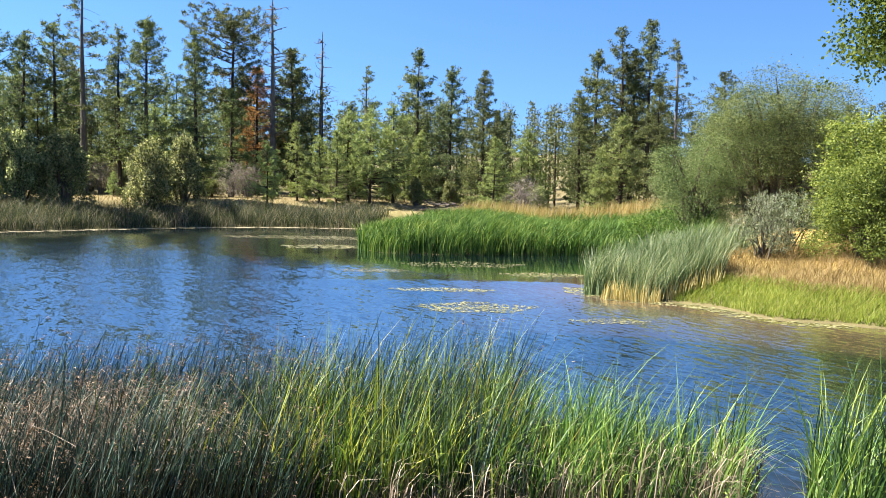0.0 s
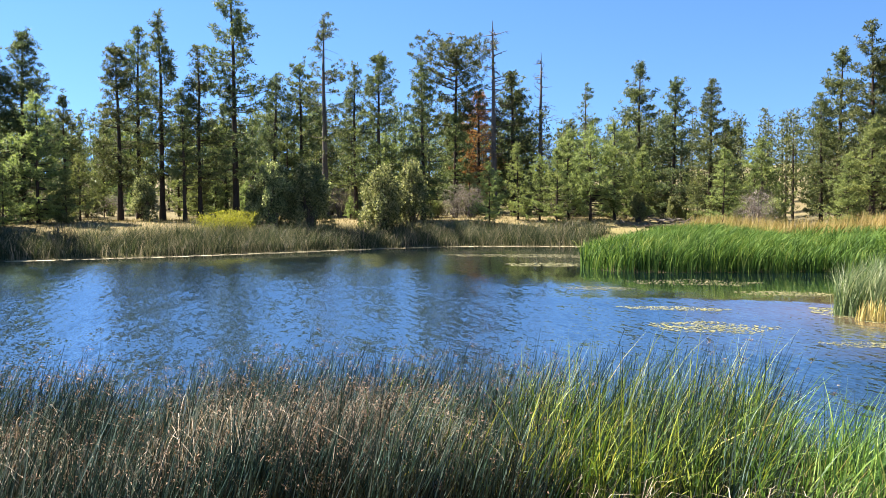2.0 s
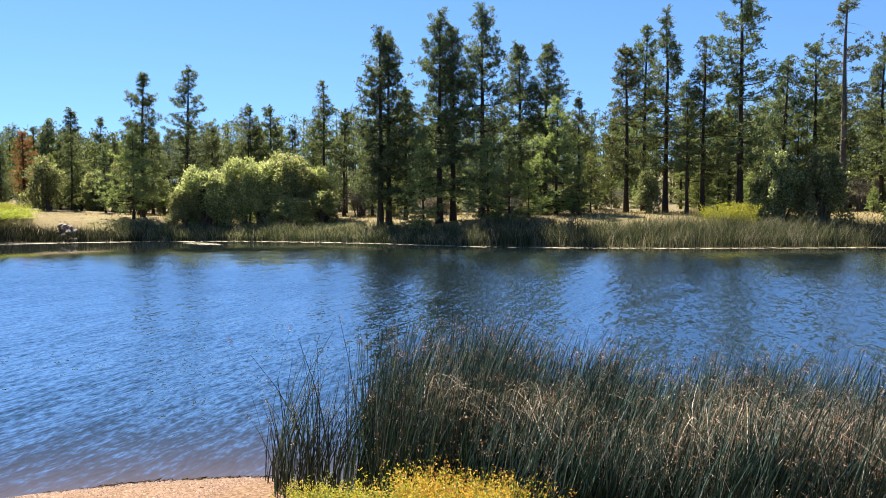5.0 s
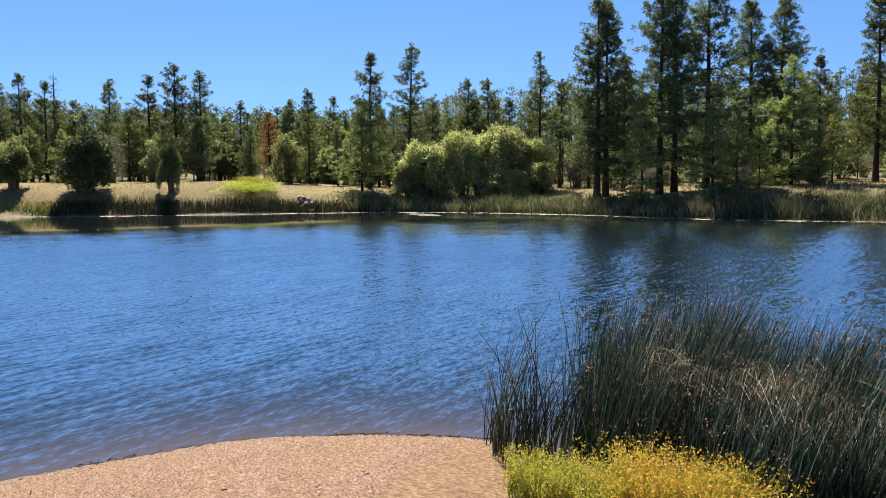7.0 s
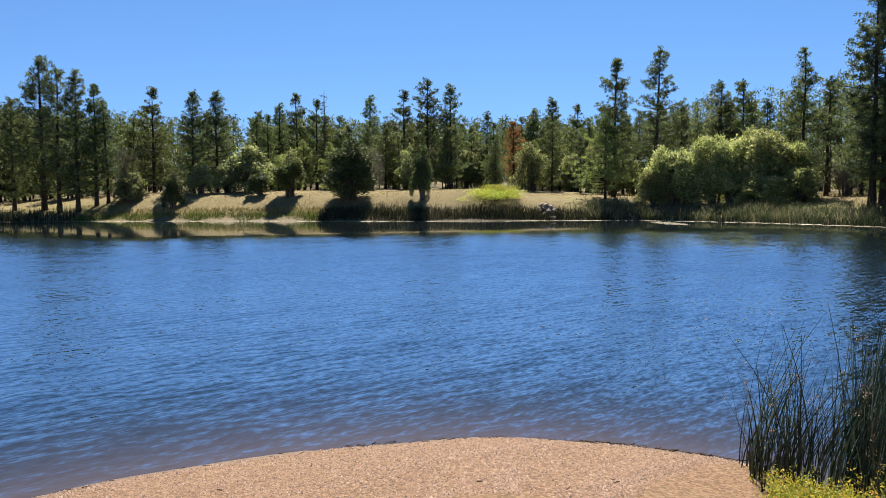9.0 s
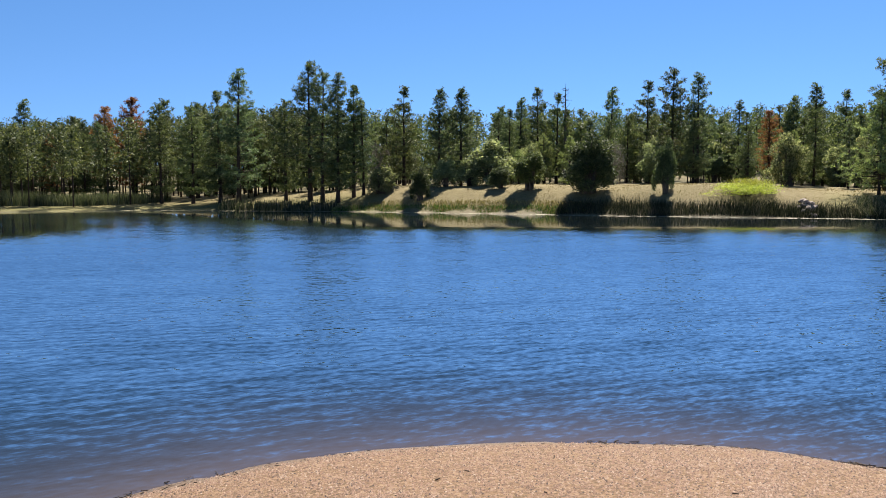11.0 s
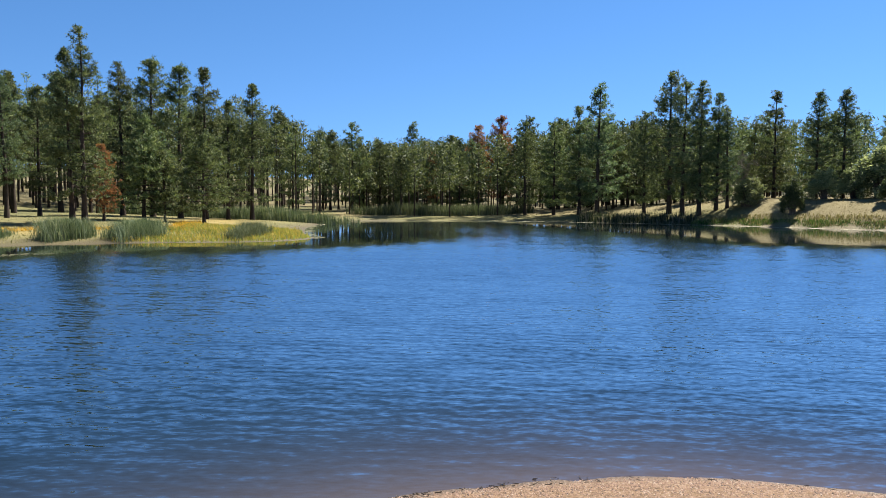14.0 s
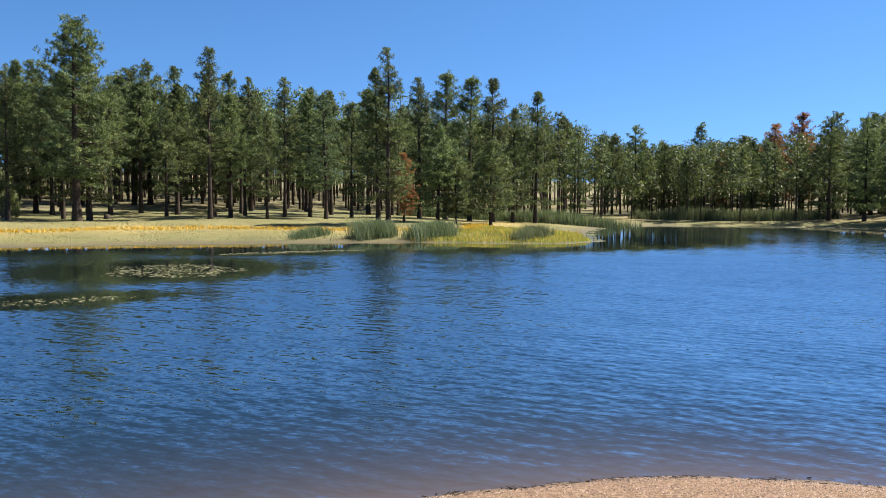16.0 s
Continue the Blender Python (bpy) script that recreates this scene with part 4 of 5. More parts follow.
WILLOWS = [(-74.8, 28.7, 7.8, 5.6), (-73.3, 32.2, 8.6, 4.7), (-71.6, 35.7, 9.1, 5.8), (-70.9, 39.2, 7.7, 4.7), (-68.6, 35.1, 4.4, 4.8), (-74.2, 30.4, 7.0, 4.6), (-72.6, 34.0, 8.2, 4.8), (-71.0, 37.3, 7.6, 5.0), (-68.4, 38.4, 5.2, 3.8), (-74.6, 26.8, 5.0, 3.6)]
LIMES = [(-35.7, 57.8, 3.7, 4.7), (-77.4, 11.4, 3.3, 6.3), (-79.1, 12.2, 3.3, 4.1)]


for grove in GROVES:
    for kind, x, y, top in grove:
        kind = "L" if kind in "AB" and math.hypot(x, y) > 93 else kind
        plant(kind, x, y, max(top - height_at(x, y), 3.0), sink=0.1)

for x, y, top, wide in OAKS:
    plant("oak", x, y, max(top - height_at(x, y), 2.5), wide * 0.62)
for x, y, top, wide in JUNIPERS:
    plant("juniper", x, y, max(top - height_at(x, y), 2.5), wide * 0.78)
for x, y, top, wide in ROUNDS:
    plant("round", x, y, max(top - height_at(x, y), 2.5), wide * 0.85)
for x, y, top, wide in WILLOWS:
    plant("willow", x, y, max(top - height_at(x, y), 2.5), wide * 0.62)
for x, y, top, wide in LIMES:
    plant("lime", x, y, max(top - height_at(x, y), 1.2), wide * 0.62)

# the woods behind: pines kept apart from one another, lower where the skyline is lower
SKY_AT = [-32, -8, 0, 12, 25, 32, 38, 50, 58, 66, 72, 95, 110, 118, 126, 136, 142, 150, 170, 186]
SKY_UP = [0.12, 0.128, 0.136, 0.14, 0.16, 0.15, 0.13, 0.14, 0.135, 0.12, 0.10, 0.098, 0.10, 0.105, 0.08, 0.078, 0.125, 0.14, 0.16, 0.16]
taken = [(g[1], g[2]) for grove in GROVES for g in grove]
for first, last, wanted in ((-30, 66, 70), (66, 112, 54), (112, 138, 46), (138, 186, 74)):
    tries, filled = 0, 0
    while filled < wanted and tries < 2600:
        tries += 1
        a = rng.uniform(first, last)
        r0 = rng.uniform(76, 124) if a < 112 else rng.uniform(66, 124)
        x, y = -math.sin(radians(a)) * r0, math.cos(radians(a)) * r0
        s = float(shore_distance(x, y)[0])
        behind = 18 if a < 70 else 15 if a < 112 else 16 if a < 135 else 25
        if s < behind or (a < -12 and r0 < 84) or any((x - p) ** 2 + (y - q) ** 2 < 9.5 for p, q in taken):
            continue
        cap = float(np.interp(a, SKY_AT, SKY_UP)) * r0 * rng.uniform(0.72, 1.03) + 2.7 - height_at(x, y)
        high = min(rng.uniform(9, 19), cap)
        if high < 4:
            continue
        taken.append((x, y))
        filled += 1
        if a < 66 and rng.uniform() < 0.45:
            plant("Y", x, y, min(high, rng.uniform(5, 11)))
        else:
            plant("T" if a > 136 else "L", x, y, high)

# undergrowth at the edge of the woods on the north bank
for _ in range(260):
    a = rng.uniform(-8, 72)
    r0 = rng.uniform(68, 108)
    x, y = -math.sin(radians(a)) * r0, math.cos(radians(a)) * r0
    s = float(shore_distance(x, y)[0])
    if s < 12 or s > 36 or any((x - p) ** 2 + (y - q) ** 2 < 4 for p, q in taken):
        continue
    taken.append((x, y))
    q = rng.uniform()
    if q < 0.5:
        plant("Y", x, y, rng.uniform(2.5, 6.5))
    elif q < 0.85:
        plant("oak", x, y, rng.uniform(2.2, 4.5), rng.uniform(1.2, 2.0))
    else:
        plant("bare", x, y, rng.uniform(2.5, 4.5), rng.uniform(1.6, 2.4))
for _ in range(64):
    a = rng.uniform(70, 112)
    r0 = rng.uniform(91, 108)
    x, y = -math.sin(radians(a)) * r0, math.cos(radians(a)) * r0
    if any((x - p) ** 2 + (y - q) ** 2 < 5 for p, q in taken):
        continue
    taken.append((x, y))
    if rng.uniform() < 0.3:
        plant("Y", x, y, rng.uniform(3.5, 7.0))
    else:
        plant("oak" if rng.uniform() < 0.75 else "bare", x, y, rng.uniform(3.0, 6.0), rng.uniform(1.8, 2.8))
for kinds in KINDS.values():
    for kd in kinds:
        kd.finish()


def distant_woods(a0, a1, n, seed):
    """Pines too far off to tell apart, standing close together behind the others."""
    q = np.random.default_rng(seed)
    a, d = np.radians(q.uniform(a0, a1, n)), np.sqrt(q.uniform(102**2, 180**2, n))
    x, y = -np.sin(a) * d, np.cos(a) * d
    z = ground_height(x, y)
    cap = np.interp(np.degrees(a), SKY_AT, SKY_UP) * d * q.uniform(0.68, 1.0, n) + 2.7 - z
    h = np.clip(np.minimum(q.uniform(11, 22, n), cap), 5, 24)
    t = np.linspace(0, 1, 4)
    P = np.stack([x[:, None] + 0 * t, y[:, None] + 0 * t, z[:, None] + h[:, None] * t], -1)
    V, F = tubes(P, (0.011 * h)[:, None] * (1.08 - t)[None], 5)
    wood = stuff("distant_trunks", V, F, BARK, "dark trunks of the distant pine woods", "woods")
    k, per = 44, 9
    u = q.uniform(0, 1, (n, k))
    lo = q.uniform(0.02, 0.25, (n, 1)) if a1 < 115 else q.uniform(0.28, 0.48, (n, 1))
    rad = h[:, None] * 0.19 * np.clip(0.6 + 1.4 * u, 0, 1) * (1.02 - u) ** 0.65 * q.uniform(0.35, 1.1, (n, k))
    th = q.uniform(0, 2 * np.pi, (n, k))
    C = np.stack([x[:, None] + rad * np.cos(th), y[:, None] + rad * np.sin(th), z[:, None] + h[:, None] * (lo + (1 - lo) * u)], -1).reshape(-1, 3)
    C = np.repeat(C, per, 0) + q.normal(0, 1, (n * k * per, 3)) * np.array([0.36, 0.36, 0.2])
    dirs = unit(q.normal(size=C.shape) + np.array([0, 0, 0.4]))
    V, F = spikes(C, dirs, q.uniform(0.6, 1.2, len(C)) * 0.55, q.uniform(0.5, 1.0, len(C)) * 0.24, q)
    stuff("distant_woods", V, F, NEEDLE, "dense green pine woods in the distance", "woods")


for k, (a0, a1, n) in enumerate([(-32, 10, 270), (10, 66, 440), (66, 112, 520), (112, 150, 480), (150, 188, 460)]):
    distant_woods(a0, a1, n, 300 + k)


# ---- far reeds ----
def scatter(count, inside):
    """Random places (n, 2) from inside(r, n), which may drop some."""
    got = []
    while sum(map(len, got)) < count:
        got.append(inside(count))
    return np.concatenate(got)[:count]


def belt_points(r, n, first, last, near, far):
    """Places along the water's edge between two of its corners, from near to far metres on land."""
    line = SHORE[first:last + 2]
    seg = np.linalg.norm(np.diff(line, axis=0), axis=1)
    k = r.choice(len(seg), n, p=seg / seg.sum())
    t = r.uniform(size=(n, 1))
    d = line[k + 1] - line[k]
    nrm = np.stack([-d[:, 1], d[:, 0]], -1) / (seg[k][:, None] + 1e-9)
    probe = line[k] + nrm * 0.6 + d * 0.5
    flip = np.where(shore_distance(probe[:, 0], probe[:, 1]) > 0, 1, -1)[:, None]
    return line[k] + d * t + nrm * flip * r.uniform(near, far, (n, 1))


def reed_patch(name, xy, low, high, width, mat, label, lean=(0.15, 0.05), segs=3, droop=0.0, category="reeds", seed=1, sway=0.12):
    r = np.random.default_rng(seed)
    n = len(xy)
    z = np.maximum(ground_height(xy[:, 0], xy[:, 1]), -0.3)
    h = r.uniform(low, high, n) * (0.85 + 0.15 * ripple(xy[:, 0] * 1.7, xy[:, 1] * 1.7))
    ln = r.normal(0, sway, (n, 2)) * h[:, None] + np.array(lean) * h[:, None]
    V, F, P = blades(np.concatenate([xy, z[:, None] - 0.05], 1), h, r.uniform(0.7, 1.3, n) * width, ln, r, segs, droop)
    return stuff(name, V, F, mat, label, category), P


r = np.random.default_rng(5)
def corner(point):
    return int(np.argmin(((SHORE - np.array(point)) ** 2).sum(1)))


C_N0, C_N1, C_N2 = corner((-6.5, 71.8)), corner((-46.5, 39.6)), corner((-78.0, -2.0))
C_D2, C_W0, C_W1, C_P = corner((-82.0, -30.0)), corner((-79.5, -57.0)), corner((-62.0, -66.5)), corner((-36.4, -40.8))
reed_patch("reed_belt", belt_points(r, 22000, C_N0, C_N1, -0.3, 4.0), 0.9, 2.1, 0.035, BULRUSH_FAR, "belt of grey-green bulrushes along the far shore", (0.06, 0.0), seed=3, sway=0.36, droop=0.12)
reed_patch("reed_belt", belt_points(r, 17000, C_N1, corner((-72.5, 22.0)), -0.4, 2.8), 0.6, 1.7, 0.035, BULRUSH_FAR, "belt of grey-green bulrushes along the far shore", (0.06, 0.0), seed=4, sway=0.36, droop=0.12)
reed_patch("reed_belt", belt_points(r, 10000, corner((-72.5, 22.0)), C_N2, -0.4, 1.6), 0.4, 1.25, 0.035, REED_BANK, "low dark bulrushes below the grassy bank", (0.04, 0.0), seed=7, sway=0.3)
reed_patch("shore_grass", belt_points(r, 5000, C_N2, C_D2, 0.0, 2.2), 0.12, 0.4, 0.06, DRY_GRASS, "low dry grass at the foot of the bank", (0.1, 0.1), seed=6, category="grass")

reed_patch("bank_fringe", belt_points(r, 5000, C_N2, C_D2, -0.1, 1.2), 0.12, 0.45, 0.05, CATTAIL_FAR, "dark green grass fringe at the water's edge", (0.05, 0.0), seed=14, category="grass", sway=0.25)


def oval(cx, cy, rx, ry, turn=0.0):
    c, s_ = math.cos(radians(turn)), math.sin(radians(turn))
    def pick(n):
        d = unit(r.normal(size=(n, 2))) * np.sqrt(r.uniform(size=(n, 1)))
        d = d * (1 + 0.12 * np.sin(np.arctan2(d[:, 1], d[:, 0]) * 5))[:, None] * np.array([rx, ry])
        return np.stack([cx + d[:, 0] * c - d[:, 1] * s_, cy + d[:, 0] * s_ + d[:, 1] * c], -1)
    return pick


def sector(a0, a1, s0, s1, r0, r1):
    def pick(n):
        a, d = np.radians(r.uniform(a0, a1, n)), r.uniform(r0, r1, n)
        xy = np.stack([-np.sin(a) * d, np.cos(a) * d], -1)
        s = shore_distance(xy[:, 0], xy[:, 1])
        return xy[(s > s0) & (s < s1)]
    return pick


def on_land(xy, s0=-0.4):
    return xy[shore_distance(xy[:, 0], xy[:, 1]) > s0]


cat_bed = scatter(25000, sector(-19.5, 6.5, -0.3, 12, 37, 58))
reed_patch("cattail_bed", cat_bed, 1.6, 2.5, 0.05, CATTAIL_FAR, "dense bed of bright green cattails on a spit", (0.17, 0.03), 4, 0.32, "cattails", 8, 0.24)
reed_patch("seeding_reeds", oval(9.0, 56.0, 9.0, 2.5)(2800), 2.0, 2.55, 0.05, GOLD_GRASS, "tan seeding reed tops behind the cattails", (0.1, 0.0), 3, 0.05, "reeds", 9)
pale = np.concatenate([on_land(oval(6.5, 23.3, 2.0, 1.7, 25)(5200), -0.8), on_land(oval(8.8, 28.2, 2.4, 3.0, 0)(4200), -0.6)])
reed_patch("pale_reed_bed", pale, 1.1, 1.9, 0.022, BULRUSH_PALE, "pale green bulrush bed with yellowed feet", (0.16, 0.0), 4, 0.12, "reeds", 10, 0.2)
reed_patch("yellowed_reeds", on_land(oval(6.6, 22.2, 1.9, 0.9, 20)(900), -1.0), 0.5, 0.9, 0.03, GOLD_GRASS, "yellowed reed feet at the water's edge", (0.1, 0.0), 3, 0.1, "reeds", 12)
for k, (cx, cy, rx, ry, n, hi) in enumerate([(-27.2, -47.6, 3.0, 1.6, 4200, 1.8), (-23.5, -49.5, 2.6, 1.4, 3800, 1.9), (-33.0, -43.6, 3.4, 1.2, 3600, 1.2), (-19.5, -51.5, 2.5, 1.0, 1600, 1.0)]):
    spots = np.array([cx, cy]) + (oval(0, 0, rx, ry, 35)(n)) * r.uniform(0.3, 1.15, (n, 1))
    reed_patch("reed_clump", spots, hi * 0.35, hi * 1.0, 0.03, REED_CLUMP, "clump of grey-green reeds on the meadow point", (0.12, 0.0), 4, 0.15, "reeds", 20 + k, 0.28)
reed_patch("reed_strip", oval(-52.0, -71.0, 13.0, 2.2, 140)(8000), 1.0, 1.9, 0.04, REED_CLUMP, "long strip of bulrushes across the far cove", (0.1, 0.0), 3, 0.03, "reeds", 31)
reed_patch("reed_strip", oval(-82.0, -66.0, 12.0, 2.2, 130)(8000), 1.1, 2.0, 0.04, REED_CLUMP, "long strip of bulrushes across the far cove", (0.1, 0.0), 3, 0.03, "reeds", 32)
reed_patch("reed_clump", belt_points(r, 1500, corner((-83.0, -33.0)), corner((-82.5, -43.0)), -0.2, 2.0), 0.8, 1.6, 0.06, BULRUSH_FAR, "clump of reeds at the foot of the bank", (0.1, 0.0), 3, 0.03, "reeds", 33)

# ---- the bank on the right ----
big_willow = bush(151, "willow_tree", 9.5, 5.4, 180000, 0.10, BIG_WILLOW_LEAF, "large round green willow tree behind the reeds", "tree", lobes=46, stems=9, skirt=0.02, slim=0.36, gap=0.5, lump=0.74, sprigs=4)
big_willow.stand(18.6, 43.2, 9.4, 6.2, 20)
side_willow = bush(152, "willow_tree", 6.0, 3.2, 50000, 0.09, BIG_WILLOW_LEAF, "smaller yellow-green willow beside the large one", "tree", lobes=24, stems=7, skirt=0.02, slim=0.36, gap=0.3, lump=0.72)
side_willow.stand(13.9, 42.0, 5.8, 3.5, 80)
lime_bush = bush(153, "leafy_bush", 3.0, 1.7, 12000, 0.08, COTTON_LEAF, "bright green leafy bush on the bank", lobes=11, skirt=0.02)
lime_bush.stand(9.4, 33.5, 2.9, 1.7, 10)
silver = bush(154, "silvery_shrub", 2.1, 1.0, 2600, 0.13, SILVER_LEAF, "silvery grey-green upright shrub in the grass", lobes=9, stems=12, skirt=0.02, slim=0.2, up=1.4)
silver.stand(10.0, 23.6, 2.1, 1.1, 0)
silver.stand(11.2, 24.6, 1.9, 0.9, 70)
thicket = bush(155, "leafy_thicket", 3.6, 1.9, 36000, 0.068, THICKET_LEAF, "sunlit yellow-green leafy thicket on the bank", lobes=22, stems=9, skirt=0.02, slim=0.7, gap=0.3, lump=0.75)
thicket.stand(12.2, 22.0, 3.2, 1.8, 0)
thicket.stand(13.6, 23.8, 4.3, 2.6, 120)
thicket.stand(13.4, 20.2, 2.7, 1.5, 220)
for kd in (big_willow, side_willow, lime_bush, silver, thicket):
    kd.finish()


def cottonwood(x, y, high):
    """A broad-leaved tree whose outer boughs hang over the bank."""
    q = np.random.default_rng(161)
    ob = tagged(new("cottonwood_tree"), "bright green cottonwood with broad rustling leaves", "tree")
    g = height_at(x, y)
    t = np.linspace(0, 1, 8)
    trunk = np.stack([0.5 * t**2, -0.2 * t, high * 0.8 * t], -1)
    V, F = tubes(trunk[None], (0.26 * (1.1 - t))[None], 10)
    child("trunk", poly_mesh("trunk", V, F, BARK_BUSH, True), ob)
    n = 110
    a, u = q.uniform(0, 2 * np.pi, n), q.uniform(0.46, 1.0, n)
    reach = q.uniform(3.9, 5.0, n) * (1.2 - 0.35 * u)
    s4 = np.linspace(0, 1, 5)
    P = np.stack([(0.5 * u**2)[:, None] + np.cos(a)[:, None] * reach[:, None] * s4, (-0.2 * u)[:, None] + np.sin(a)[:, None] * reach[:, None] * s4,
                  (high * 0.8 * u)[:, None] + (0.55 * reach)[:, None] * s4 - (0.3 * reach)[:, None] * s4**3], -1)
    V, F = tubes(P, (0.05 * (1.15 - s4))[None] * np.ones((n, 1)), 4)
    child("branchwork", poly_mesh("branchwork", V, F, BARK_BUSH), ob)["kind"] = "stuff"
    C = np.repeat(P[:, 1:].reshape(-1, 3), 18, 0)
    C = C + q.normal(0, 0.45, C.shape)
    C = np.repeat(C, 22, 0) + q.normal(0, 0.16, (len(C) * 22, 3))
    V, F = leaves(C, q.uniform(0.09, 0.145, len(C)), q, -0.2, 0.85)
    child("crown", poly_mesh("crown", V, F, COTTON_LEAF), ob)
    ob.matrix_basis = pose(x, y, g - 0.1, 0, 0, 15)


cottonwood(16.9, 22.0, 13.0)


def driftwood(x, y, z, seed, n, label):
    q = np.random.default_rng(seed)
    ob = tagged(new("driftwood_pile"), label, "driftwood", kind="stuff")
    t = np.linspace(0, 1, 5)
    a, L = q.uniform(0, np.pi, n), q.uniform(0.8, 3.2, n)
    c = q.normal(0, 1, (n, 3)) * np.array([1.8, 0.9, 0.0]) + np.stack([0 * a, 0 * a, q.uniform(0.05, 1.0, n)], -1)
    d = np.stack([np.cos(a), np.sin(a), q.normal(0, 0.25, n)], -1) * L[:, None]
    P = c[:, None] + d[:, None] * (t - 0.5)[None, :, None] + np.cumsum(q.normal(0, 0.04, (n, 5, 3)), 1)
    V, F = tubes(P, (q.uniform(0.02, 0.08, n)[:, None] * (1.2 - t)[None]), 5)
    child("dead_branches", poly_mesh("dead_branches", V, F, DEAD_WOOD), ob)["kind"] = "stuff"
    ob.matrix_basis = pose(x, y, z)


driftwood(0.4, 81.0, height_at(0.4, 81.0) - 0.1, 171, 70, "heap of bleached grey driftwood behind the cattails")
driftwood(9.0, 82.0, height_at(9.0, 82.0) - 0.1, 172, 40, "heap of bleached grey driftwood behind the cattails")


# ---- grass ----
def meadow(name, n, region, low, high, width, mat, label, seed):
    xy = scatter(n, region)
    return reed_patch(name, xy, low, high, width, mat, label, (0.15, 0.0), 2, 0.1, "grass", seed, 0.3)


meadow("dry_grass", 22000, sector(74, 112, 0.5, 14, 74, 104), 0.05, 0.17, 0.04, DRY_GRASS, "dry tan grass on the far bank", 41)
meadow("dry_grass", 16000, sector(2, 74, 3, 26, 58, 104), 0.15, 0.45, 0.05, DRY_GRASS, "dry tan grass among the trees", 42)
meadow("meadow_grass", 20000, sector(112, 182, 1.2, 30, 44, 110), 0.06, 0.2, 0.04, MEADOW_GRASS, "dry tan meadow grass by the water", 43)
meadow("meadow_grass", 4500, sector(132, 150, 0.3, 9, 40, 66), 0.12, 0.4, 0.04, GREEN_GRASS, "lush green grass on the meadow point", 48)
meadow("golden_grass", 7500, sector(132, 152, 0.5, 9, 40, 66), 0.15, 0.5, 0.04, POINT_GRASS, "golden flowering grass on the meadow point", 49)
meadow("meadow_grass", 10000, sector(134, 182, 1.2, 14, 40, 70), 0.06, 0.2, 0.04, MEADOW_GRASS, "green meadow grass near the water", 44)
meadow("orange_grass", 4500, sector(146, 184, 8.2, 10.0, 44, 74), 0.15, 0.4, 0.05, ORANGE_GRASS, "band of orange-gold flowering meadow grass", 45)
meadow("golden_grass", 26000, sector(-36, -17, 1.6, 8, 17, 30), 0.15, 0.42, 0.016, GOLD_GRASS, "golden dry grass on the near bank", 46)
meadow("green_grass", 16000, sector(-36, -17, 0.1, 2.0, 17, 26), 0.15, 0.4, 0.02, GREEN_GRASS, "green grass at the edge of the bank", 47)


# ---- floating algae ----
def mats(n, region, size, seed):
    """Flat ragged floating patches, each a fan of uneven corners."""
    q = np.random.default_rng(seed)
    xy = scatter(n, region)
    V, F = [], []
    for x, y in xy:
        k, rad, st = 9, size * q.uniform(0.15, 1.0) ** 1.3, q.uniform(0.35, 0.8)
        a = np.linspace(0, 2 * np.pi, k, endpoint=False)
        rr = rad * q.uniform(0.35, 1.2, k)
        turn = q.normal(0, 0.3)
        px, py = rr * np.cos(a), rr * np.sin(a) * st
        b = len(V)
        V.append((x, y, 0.022))
        V += [(x + u * math.cos(turn) - v * math.sin(turn), y + u * math.sin(turn) + v * math.cos(turn), 0.012) for u, v in zip(px, py)]
        F += [(b, b + 1 + i, b + 1 + (i + 1) % k) for i in range(k)]
    return np.array(V), np.array(F)


ALGAE_LABEL = "patch of pale floating algae and lily pads"
for k, (cx, cy, rx, ry, n, sz) in enumerate([(-2.5, 29.5, 1.3, 0.7, 60, 0.16), (0.2, 23.4, 1.6, 0.5, 90, 0.14), (1.0, 19.6, 1.5, 1.0, 170, 0.14), (4.0, 17.6, 0.9, 0.4, 50, 0.12), (4.0, 28.8, 1.6, 0.8, 80, 0.16), (1.0, 33.0, 2.6, 1.4, 90, 0.16),
                                            (-9.2, 54.0, 6.0, 2.6, 160, 0.4), (-6.5, 44.0, 2.4, 1.8, 110, 0.3), (-6.0, -31.5, 2.4, 3.2, 170, 0.28), (-13.9, -39.9, 4.0, 0.9, 110, 0.3), (-0.6, -23.3, 2.6, 0.7, 60, 0.2), (-64.0, 24.4, 3.2, 1.0, 90, 0.4)]):
    stuff("algae_patch", *mats(n * 4, oval(cx, cy, rx, ry), sz * (0.5 if cy > 0 else 0.4), 60 + k), ALGAE, ALGAE_LABEL, "algae")
stuff("algae_fringe", *mats(1500, lambda n: belt_points(r, n, C_N0, C_N2, -1.7, 0.1), 0.6, 80), ALGAE_PALE, "pale line of algae along the far shore", "algae")
stuff("algae_fringe", *mats(900, lambda n: belt_points(r, n, C_N2, C_W0, -0.9, 0.2), 0.5, 81), ALGAE_PALE, "pale line of algae along the far shore", "algae")
stuff("algae_fringe", *mats(400, lambda n: belt_points(r, n, C_W0, C_P, -0.6, 0.1), 0.35, 83), ALGAE, "thin line of algae along the cove", "algae")
stuff("algae_fringe", *mats(900, lambda n: belt_points(r, n, corner((9.6, 17.5)), corner((4.6, 24.0)), -0.7, 0.15), 0.09, 82), ALGAE, "yellowish algae along the near bank", "algae")


# ---- the near bank ----
def arc(a0, a1, r0, r1):
    def pick(n):
        a, d = np.radians(r.uniform(a0, a1, n)), np.sqrt(r.uniform(r0 * r0, r1 * r1, n))
        return np.stack([-np.sin(a) * d, np.cos(a) * d], -1)
    return pick


